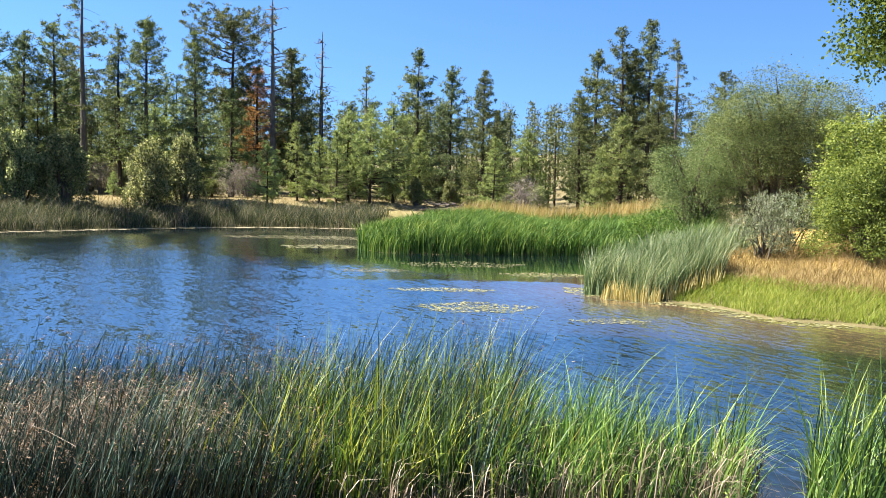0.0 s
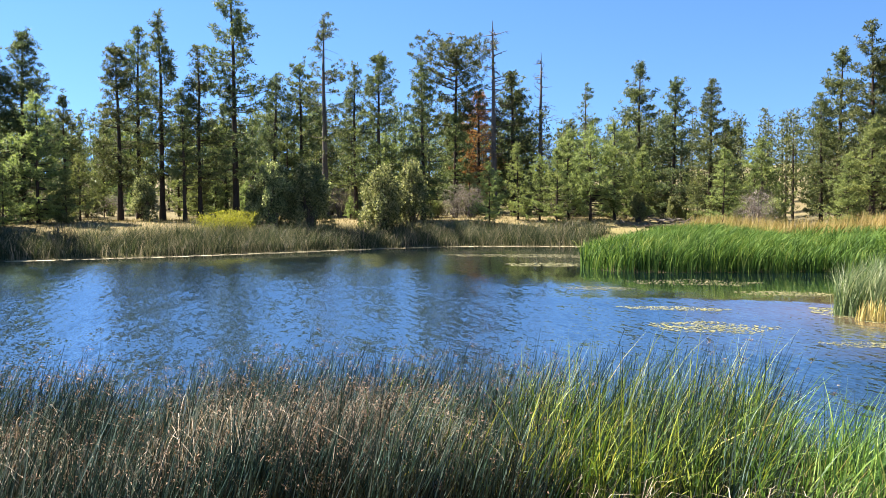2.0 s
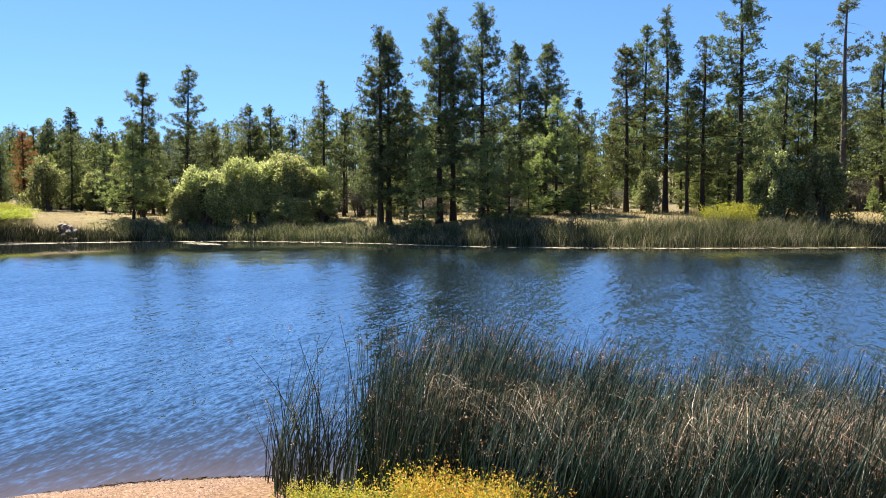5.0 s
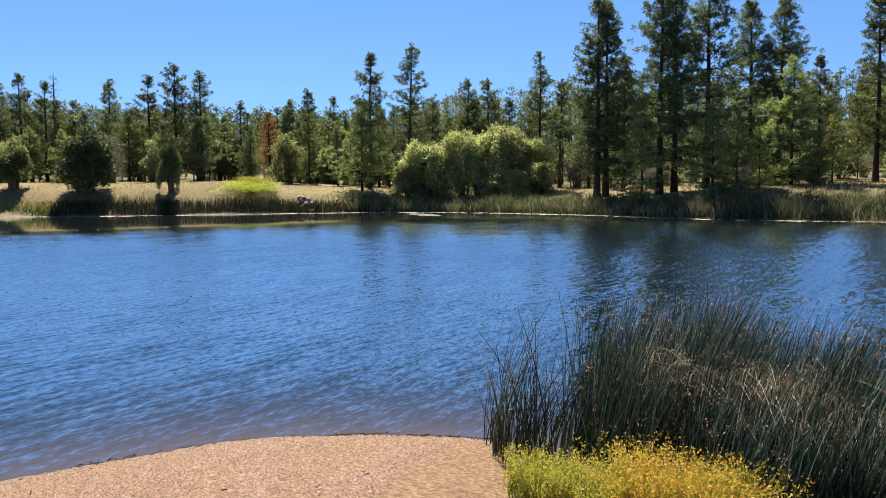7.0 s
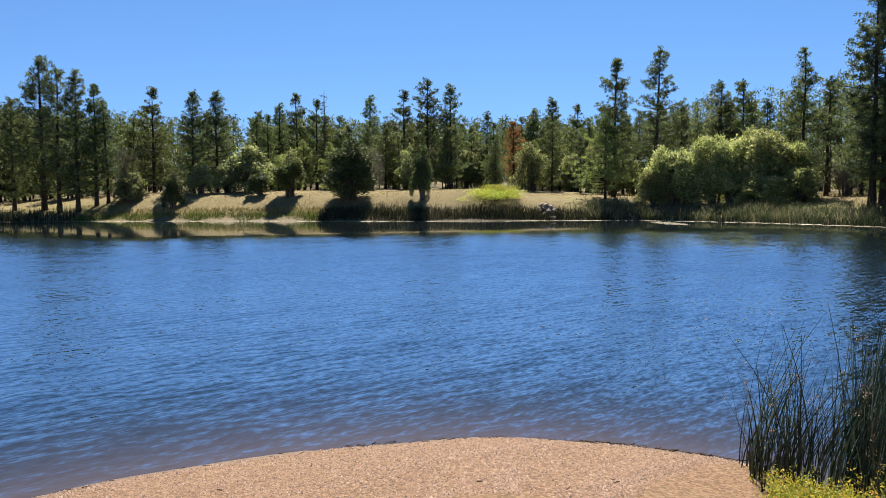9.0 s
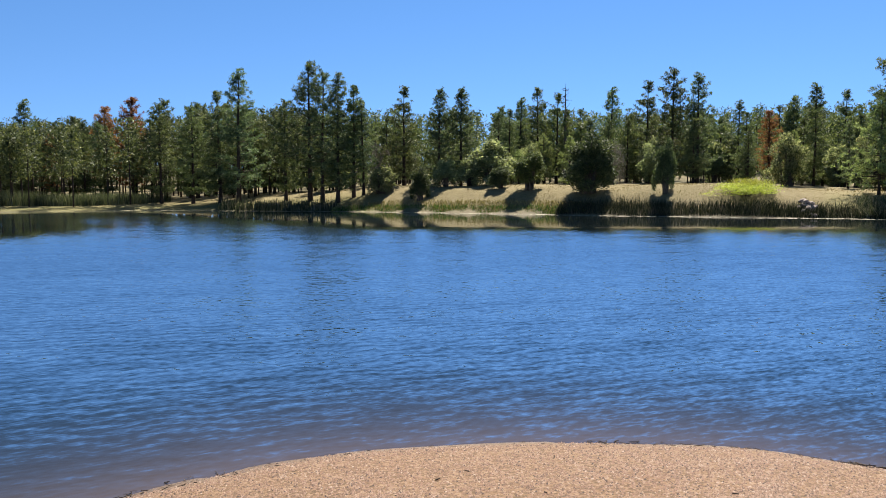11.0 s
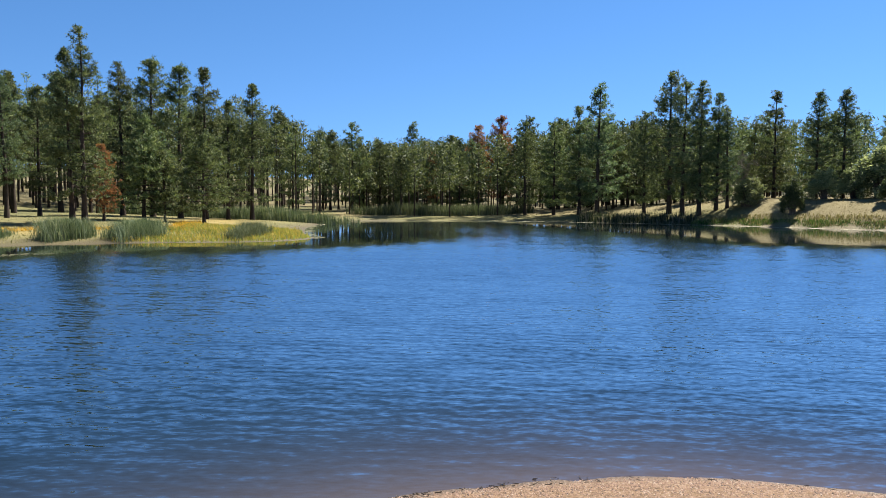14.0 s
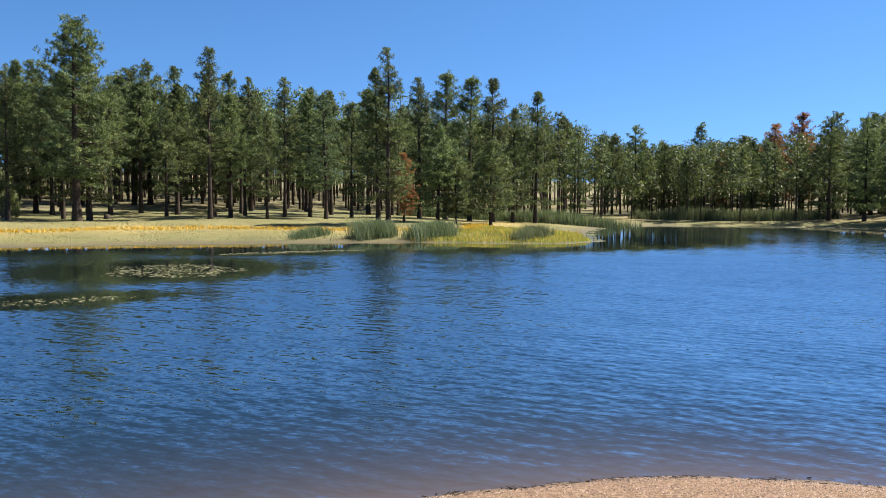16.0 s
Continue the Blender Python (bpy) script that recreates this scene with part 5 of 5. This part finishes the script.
def bulrush_stand(xy, top, label, seed, mat=BULRUSH, width=0.0125, heads=0.15, sway=0.10, lean=(0.16, 0.08)):
    """Thin round-looking stems up to a height above the water, many with a drooping brown seed head."""
    q = np.random.default_rng(seed)
    ob = tagged(new("bulrush_clump"), label, "bulrushes", "reeds on the near bank", "stuff")
    n = len(xy)
    z = np.maximum(ground_height(xy[:, 0], xy[:, 1]), -0.25)
    h = np.maximum(top * (0.55 + 0.47 * q.uniform(size=n) ** 1.5) * (1 + 0.09 * ripple(xy[:, 0] * 5, xy[:, 1] * 5)) * (1 + 0.14 * (q.uniform(size=n) < 0.05)) - z, 0.3)
    ln = (q.normal(0, sway, (n, 2)) + np.array(lean)) * h[:, None]
    V, F, P = blades(np.concatenate([xy, z[:, None] - 0.04], 1), h, q.uniform(0.7, 1.3, n) * width, ln, q, 4, 0.02, 0.25)
    child("stems", poly_mesh("stems", V, F, mat), ob)
    pick = np.flatnonzero(q.uniform(size=n) < heads)
    if len(pick):
        tip = np.repeat(P[pick, -1], 9, 0) + q.normal(0, 0.018, (len(pick) * 9, 3))
        d = unit(q.normal(size=tip.shape) + np.array([0.7, 0, -0.5]))
        V, F = spikes(tip, d, q.uniform(0.012, 0.03, len(tip)), q.uniform(0.005, 0.011, len(tip)), q)
        child("seed_heads", poly_mesh("seed_heads", V, F, SEED_HEAD), ob, "brown drooping seed heads")
    return ob


def tangle(xy, low, high, count_segs, label, seed, mat=DRY_REED, swing=0.65, foot=0.5):
    """Dead stems that rise among the living and arch over in loose sheaves, their tips hanging."""
    q = np.random.default_rng(seed)
    n = len(xy)
    z = np.maximum(ground_height(xy[:, 0], xy[:, 1]), -0.1)
    droop = q.uniform(0.42, 0.95, n)
    apex = q.uniform(low, high, n) * (0.9 + 0.14 * ripple(xy[:, 0] * 4, xy[:, 1] * 4))
    # broken off and caught among the others, well above the ground
    z = z + foot * apex
    apex = (1 - foot) * apex
    h = apex * 1.5 * np.sqrt(3 * droop)
    th = 0.6 + 1.5 * ripple(xy[:, 0] * 2.2, xy[:, 1] * 2.2) + q.normal(0, 0.7, n)
    ln = np.stack([np.cos(th), np.sin(th)], -1) * (apex * q.uniform(0.15, 2 * swing, n))[:, None] + np.array([0.1, 0.0])
    V, F, P = blades(np.concatenate([xy, z[:, None]], 1), h, q.uniform(0.005, 0.0085, n), ln, q, count_segs, droop, 0.4, 3.2)
    return stuff("dry_reed_tangle", V, F, mat, label, "dead reeds")


def cattail_stand(xy, top, label, seed, width=0.0175, lean=(0.13, 0.02), mat=CATTAIL, droop=0.62):
    """Long flat blades in fans of five to seven, bowed over at the tips by the wind."""
    q = np.random.default_rng(seed)
    fan = 6
    n = len(xy) * fan
    root = np.repeat(xy, fan, 0) + q.normal(0, 0.025, (n, 2))
    z = np.maximum(ground_height(root[:, 0], root[:, 1]), -0.25)
    h = np.maximum(top * q.uniform(0.5, 1.06, n) * (1 + 0.1 * ripple(root[:, 0] * 4, root[:, 1] * 4)) - z, 0.35)
    ln = (q.normal(0, 0.17, (n, 2)) + np.array(lean)) * h[:, None]
    V, F, P = blades(np.concatenate([root, z[:, None] - 0.04], 1), h * 1.14, q.uniform(0.6, 1.3, n) * width, ln, q, 7, q.uniform(0, droop, n), 0.05, 2.7)
    return stuff("cattail_clump", V, F, mat, label, "cattails")


# bulrushes from the beach round to the dry tangle
bulrush_stand(arc(59, 68, 6.3, 7.7)(330), 1.55, "dark green bulrushes at the edge of the beach", 201, heads=0.2, sway=0.2)
bulrush_stand(arc(52, 61, 5.6, 8.0)(3600), 1.62, "dark green bulrushes with brown seed heads", 202)
bulrush_stand(arc(43, 54, 5.3, 8.2)(5200), 1.55, "dark green bulrushes with brown seed heads", 203)
bulrush_stand(arc(32, 45, 5.2, 8.2)(5800), 1.42, "dark green bulrushes with brown seed heads", 204)
bulrush_stand(arc(21, 34, 5.2, 8.2)(5800), 1.42, "grey-green bulrushes with brown seed heads", 205)
bulrush_stand(arc(11, 23, 5.2, 8.0)(4200), 1.42, "grey-green bulrushes with brown seed heads", 206)
bulrush_stand(arc(-6, 12, 5.6, 8.0)(2200), 1.45, "scattered bulrushes among the cattails", 207, heads=0.05)
# added dark stems give the cattails a shaded foot by colour
bulrush_stand(arc(-23, 13, 5.0, 7.4)(4200), 0.95, "short near-black stems painting shade at the feet of the cattails", 208, mat=REED_SHADE, heads=0.0, lean=(0.05, 0.0))
# low near-black stems added to darken the bulrush base like deep shade
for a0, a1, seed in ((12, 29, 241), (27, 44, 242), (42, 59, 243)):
    bulrush_stand(arc(a0, a1, 5.2, 6.0)(3600), 0.95, "near-black stems painting shade along the front of the bulrushes", seed + 10, mat=REED_SHADE, heads=0.0, lean=(0.05, 0.0), sway=0.2)
    bulrush_stand(arc(a0, a1, 5.9, 7.6)(5200), 0.9, "near-black stems painting shade at the feet of the bulrushes", seed, mat=REED_SHADE, heads=0.0, lean=(0.05, 0.0), sway=0.2)
tangle(arc(45, 57, 6.0, 7.4)(850), 0.95, 1.55, 10, "bleached dead reed stems arched over the bulrushes", 211)
tangle(arc(33, 46, 5.8, 7.3)(1150), 0.85, 1.4, 10, "bleached dead reed stems arched over the bulrushes", 212)
tangle(arc(22, 34, 5.8, 7.3)(1150), 0.85, 1.35, 10, "bleached dead reed stems arched over the bulrushes", 213)
tangle(arc(10, 23, 5.9, 7.4)(800), 0.75, 1.25, 10, "bleached dead reed stems arched over the bulrushes", 214)
# front row of added stems, coloured as the shade below the cattails
bulrush_stand(arc(-23, 13, 5.0, 5.7)(3000), 0.72, "near-black stems painting shade along the front of the cattails", 209, mat=REED_SHADE, heads=0.0, lean=(0.05, 0.0), sway=0.25)
tangle(arc(-22, 10, 5.0, 6.6)(900), 0.3, 0.95, 7, "brown dead leaves at the feet of the cattails", 215, swing=0.5, foot=0.0)
cattail_stand(arc(11, 24, 5.6, 7.4)(130), 1.30, "yellow-green cattails mixed with dry stems", 221)
cattail_stand(arc(-5, 13, 5.55, 7.8)(620), 1.50, "tall yellow-green cattails bowed by the wind", 222)
cattail_stand(arc(-13, -3, 5.6, 7.6)(260), 1.32, "bright green cattails standing in the shallows", 223, mat=CATTAIL_GREEN)
cattail_stand(arc(-22, -11, 5.4, 7.4)(210), 1.16, "bright green cattails standing in the shallows", 224, mat=CATTAIL_GREEN)
cattail_stand(arc(-36, -26.5, 5.2, 7.2)(240), 1.45, "tall green cattails at the water's edge", 225, mat=CATTAIL_GREEN)


def flower_bed(cx, cy, rx, ry, n, low, high, label, seed, mat=FLOWER_PLANT):
    """Low bushy herbs: thin branching stems with small pointed leaves."""
    q = np.random.default_rng(seed)
    xy = oval(cx, cy, rx, ry, 30)(n)
    z = ground_height(xy[:, 0], xy[:, 1])
    h = q.uniform(low, high, n)
    V, F, P = blades(np.concatenate([xy, z[:, None] - 0.03], 1), h, np.full(n, 0.006), q.normal(0, 0.25, (n, 2)) * h[:, None], q, 4)
    k = 60
    t = q.uniform(0.25, 1.0, (n, k))
    i = np.clip((t * 4).astype(int), 0, 3)
    f = (t * 4 - i)[..., None]
    rows = np.arange(n)[:, None]
    C = (P[rows, i] * (1 - f) + P[rows, i + 1] * f).reshape(-1, 3)
    C = C + q.normal(0, 0.018, C.shape)
    L = leaves(C, q.uniform(0.013, 0.032, len(C)), q, 0.5, 0.36)
    return stuff("flowering_herbs", *merged((V, F), L), mat, label, "wild plants")


flower_bed(-4.75, 2.55, 0.6, 0.42, 700, 0.2, 0.4, "yellow-green flowering herbs at the beach's edge", 231, HERB)
flower_bed(-4.1, 2.85, 0.5, 0.38, 700, 0.4, 0.66, "yellow and orange flowering herbs at the beach's edge", 232)
flower_bed(-0.2, 4.9, 1.3, 0.35, 90, 0.2, 0.45, "scattered yellow herbs below the cattails", 233)
meadow("beach_grass", 5000, lambda n: oval(-5.5, 2.0, 0.55, 0.35, 40)(n) + r.normal(0, 0.08, (n, 2)), 0.02, 0.07, 0.006, GREEN_GRASS, "short green grass at the top of the beach", 234)
meadow("beach_grass", 2600, lambda n: oval(-5.35, 1.1, 0.5, 1.0, -15)(n) + r.normal(0, 0.15, (n, 2)), 0.012, 0.035, 0.006, GREEN_GRASS, "sparse yellow-green grass on the gravel", 235)


meadow("beach_grass", 9000, lambda n: oval(-4.25, 1.4, 0.55, 0.32, 60)(n) + r.normal(0, 0.06, (n, 2)), 0.02, 0.07, 0.006, GREEN_GRASS, "short green turf at the top of the beach", 236)
meadow("beach_grass", 1500, lambda n: oval(-4.6, 1.5, 0.9, 0.7, 60)(n) + r.normal(0, 0.12, (n, 2)), 0.012, 0.04, 0.006, GREEN_GRASS, "sparse yellow-green grass on the gravel", 237)


def debris(n, region, seed, label, name, low, high, thick, mat):
    """Twigs and bits of dead reed washed up along the water's edge."""
    q = np.random.default_rng(seed)
    xy = scatter(n, region)
    z = np.maximum(ground_height(xy[:, 0], xy[:, 1]), 0.0)
    a, L = q.uniform(0, np.pi, n), q.uniform(low, high, n)
    t = np.linspace(-0.5, 0.5, 4)
    d = np.stack([np.cos(a), np.sin(a), q.normal(0, 0.12, n)], -1) * L[:, None]
    rad = q.uniform(0.5, 1.4, n) * thick
    P = np.concatenate([xy, (z + rad + 0.004)[:, None]], 1)[:, None] + d[:, None] * t[None, :, None] + np.cumsum(q.normal(0, 0.06, (n, 4, 3)), 1) * L[:, None, None] * np.array([1, 1, 0.3])
    V, F = tubes(P, rad[:, None] * np.ones((1, 4)), 4)
    return stuff(name, V, F, mat, label, "debris")


C_B0, C_B1 = corner((-5.2, -5.3)), corner((-7.55, 2.9))
debris(90, lambda n: belt_points(r, n, C_B0, C_B1, -0.04, 0.22), 401, "dark twigs and reed bits washed up along the beach", "beach_debris", 0.015, 0.08, 0.003, BARK)
debris(110, lambda n: belt_points(r, n, corner((-8.35, -0.9)), C_B1, -0.02, 0.10), 402, "dark twigs and reed bits washed up along the beach", "beach_debris", 0.02, 0.12, 0.004, BARK)
debris(30, lambda n: belt_points(r, n, C_B0, C_B1, 0.2, 3.2), 403, "scattered dark twigs on the gravel", "beach_debris", 0.015, 0.06, 0.004, BARK)
debris(110, lambda n: belt_points(r, n, corner((-2.8, -6.1)), corner((-6.9, -4.0)), -0.05, 0.25), 404, "dark twigs and reed bits washed up along the beach", "beach_debris", 0.015, 0.09, 0.0035, BARK)

debris(60, lambda n: belt_points(r, n, corner((-8.2, 1.6)), C_B1, 0.0, 0.07), 405, "matted dark weed washed up along the beach", "beach_debris", 0.03, 0.11, 0.006, BARK)
debris(46, lambda n: belt_points(r, n, corner((-2.8, -6.1)), corner((-5.2, -5.3)), -0.02, 0.1), 406, "matted dark weed washed up along the beach", "beach_debris", 0.025, 0.08, 0.005, BARK)


def pebble_material():
    n = Nodes("pebbles")
    geo = n.add("ShaderNodeNewGeometry")
    n.put(n.bsdf, "Base Color", n.ramp(geo.outputs["Random Per Island"], [(0.0, (0.035, 0.022, 0.017)), (0.2, (0.11, 0.06, 0.038)), (0.65, (0.18, 0.105, 0.068)), (0.92, (0.22, 0.145, 0.10)), (1.0, (0.28, 0.21, 0.16))]))
    n.put(n.bsdf, "Roughness", 0.85)
    return n.mat


def pebbles(n, region, low, high, seed):
    """Small stones half sunk in the gravel."""
    q = np.random.default_rng(seed)
    xy = scatter(n, region)
    z = ground_height(xy[:, 0], xy[:, 1])
    size = q.uniform(low, high, n)
    corners = np.array([(1, 0, 0), (0, 1, 0), (-1, 0, 0), (0, -1, 0), (0, 0, 0.95)], float)
    tris = np.array([(0, 1, 4), (1, 2, 4), (2, 3, 4), (3, 0, 4)])
    a = q.uniform(0, np.pi, n)
    c, s_ = np.cos(a)[:, None], np.sin(a)[:, None]
    V = corners[None] * size[:, None, None] * q.uniform(0.6, 1.25, (n, 5, 1))
    V = np.stack([V[..., 0] * c - V[..., 1] * s_, V[..., 0] * s_ + V[..., 1] * c, V[..., 2] - 0.001], -1)
    V = V + np.concatenate([xy, z[:, None]], 1)[:, None]
    F = (tris[None] + (np.arange(n) * 5)[:, None, None]).reshape(-1, 3)
    stuff("beach_pebbles", V.reshape(-1, 3), F, pebble_material(), "tan and brown pebbles on the gravel beach", "pebbles")


pebbles(42000, lambda n: belt_points(r, n, corner((-2.8, -6.1)), C_B1, 0.02, 3.4), 0.006, 0.014, 411)


def stone_material():
    n = Nodes("rubble_stone")
    info = n.add("ShaderNodeObjectInfo")
    grain = n.noise(7.0, 5, 0.7, n.where())
    f = n.math("MULTIPLY_ADD", info.outputs["Random"], 0.5, n.math("MULTIPLY", grain, 0.5))
    n.put(n.bsdf, "Base Color", n.ramp(f, [(0.2, (0.11, 0.08, 0.062)), (0.5, (0.24, 0.19, 0.155)), (0.8, (0.36, 0.31, 0.26))]))
    n.put(n.bsdf, "Roughness", 0.9)
    n.put(n.bsdf, "Normal", n.bump(grain, 0.6, 0.05))
    return n.mat


def rubble(x, y, wide, count, seed, label):
    """Broken stones heaped on the bank, each one its own piece."""
    q = np.random.default_rng(seed)
    ob = tagged(new("rubble_heap"), label, "stones")
    shapes = []
    for _ in range(3):
        bm = bmesh.new()
        bmesh.ops.create_icosphere(bm, subdivisions=1, radius=1.0)
        for v in bm.verts:
            v.co *= q.uniform(0.75, 1.15)
        me = bpy.data.meshes.new("stone")
        bm.to_mesh(me)
        bm.free()
        me.materials.append(STONE)
        shapes.append(me)
    for k in range(count):
        out = abs(q.normal(0, 0.45))
        a = q.uniform(0, 2 * np.pi)
        dx, dy = out * math.cos(a) * wide, out * math.sin(a) * wide * 0.6
        size = q.uniform(0.14, 0.38)
        lift = height_at(x + dx, y + dy) - height_at(x, y) + max(0.0, 0.5 - 0.5 * out) * q.uniform(0.0, 0.8)
        st = child("stone", shapes[k % 3], ob)
        st.matrix_basis = pose(dx, dy, lift + size * 0.25, q.uniform(-30, 30), q.uniform(-30, 30), q.uniform(0, 360)) @ Matrix.Diagonal((size * q.uniform(0.9, 1.5), size, size * q.uniform(0.55, 0.9), 1))
    ob.matrix_basis = pose(x, y, height_at(x, y))


STONE = stone_material()
rubble(-75.2, 16.2, 1.7, 46, 441, "heap of broken tan stones on the far bank")
rubble(-74.4, 24.6, 1.2, 26, 442, "small heap of broken tan stones behind the reeds")


def fallen_log(x, y, length, thick, turn, seed):
    """A dark fallen trunk with the stubs of two limbs."""
    q = np.random.default_rng(seed)
    ob = tagged(new("fallen_log"), "dark fallen pine log lying on the bank", "log")
    t = np.linspace(-0.5, 0.5, 7)
    line = np.stack([t * length, 0.12 * np.sin(t * 5), 0.08 * t + thick * 0.8], -1) + q.normal(0, 0.02, (7, 3))
    V, F = tubes(line[None], (thick * (1.0 - 0.5 * (t + 0.5)))[None], 9)
    child("trunk", poly_mesh("trunk", V, F, BARK, True), ob)
    for k, u in enumerate((0.1, 0.3)):
        w = np.linspace(0, 1, 4)
        stub = np.stack([u * length + 0.3 * w, (0.25 - 0.4 * k) * w, thick + (0.75 - 0.2 * k) * w], -1)
        V, F = tubes(stub[None], (0.07 * (1.15 - w))[None], 6)
        child("limb", poly_mesh("limb", V, F, BARK), ob)
    ob.matrix_basis = pose(x, y, height_at(x, y) - 0.04, 0, 0, turn)


fallen_log(7.0, 80.5, 4.2, 0.3, 8, 451)
fallen_log(0.0, 78.5, 3.4, 0.36, 172, 452)


def leafy_weed(x, y, high, seed):
    """A single upright weed with broad toothed leaves in pairs."""
    q = np.random.default_rng(seed)
    ob = tagged(new("leafy_weed"), "bright green leafy weed in front of the bulrushes", "weed")
    t = np.linspace(0, 1, 6)
    stem = np.stack([0.06 * t**2, 0.03 * t, high * t], -1)
    V, F = tubes(stem[None], (0.007 * (1.2 - t))[None], 5)
    child("stem", poly_mesh("stem", V, F, WEED_LEAF), ob)
    for k in range(16):
        u, a = 0.25 + 0.75 * k / 15, k * 2.4
        L = 0.11 * (1.15 - 0.6 * u)
        d, w = np.array([math.cos(a), math.sin(a), 0.25]), np.array([-math.sin(a), math.cos(a), 0.0])
        o = np.array([0.06 * u * u, 0.03 * u, high * u])
        rim = [o, o + d * L * 0.35 + w * L * 0.34, o + d * L * 0.7 + w * L * 0.28, o + d * L + np.array([0, 0, -0.2 * L]), o + d * L * 0.7 - w * L * 0.28, o + d * L * 0.35 - w * L * 0.34]
        child("leaf", poly_mesh("leaf", np.array(rim), np.array([(0, 1, 2, 3), (0, 3, 4, 5)]), WEED_LEAF), ob)
    ob.matrix_basis = pose(x, y, height_at(x, y) - 0.02, 0, 0, q.uniform(0, 360))


leafy_weed(-3.62, 3.36, 0.36, 421)
leafy_weed(-3.30, 3.62, 0.22, 422)


def stump(x, y, high, wide, seed):
    q = np.random.default_rng(seed)
    ob = tagged(new("tree_stump"), "dark weathered tree stump in the meadow", "stump")
    t = np.linspace(0, 1, 4)
    V, F = tubes(np.stack([0.08 * t, 0 * t, high * t], -1)[None], (wide * np.array([1.3, 1.0, 0.9, 0.55]))[None], 9)
    V = V + q.normal(0, 0.03, V.shape)
    child("wood", poly_mesh("wood", V, F, BARK), ob)
    ob.matrix_basis = pose(x, y, height_at(x, y) - 0.05, 0, 0, q.uniform(0, 360))


stump(-19.4, -77.0, 0.9, 0.32, 431)
stump(-9.6, -76.5, 0.5, 0.3, 432)
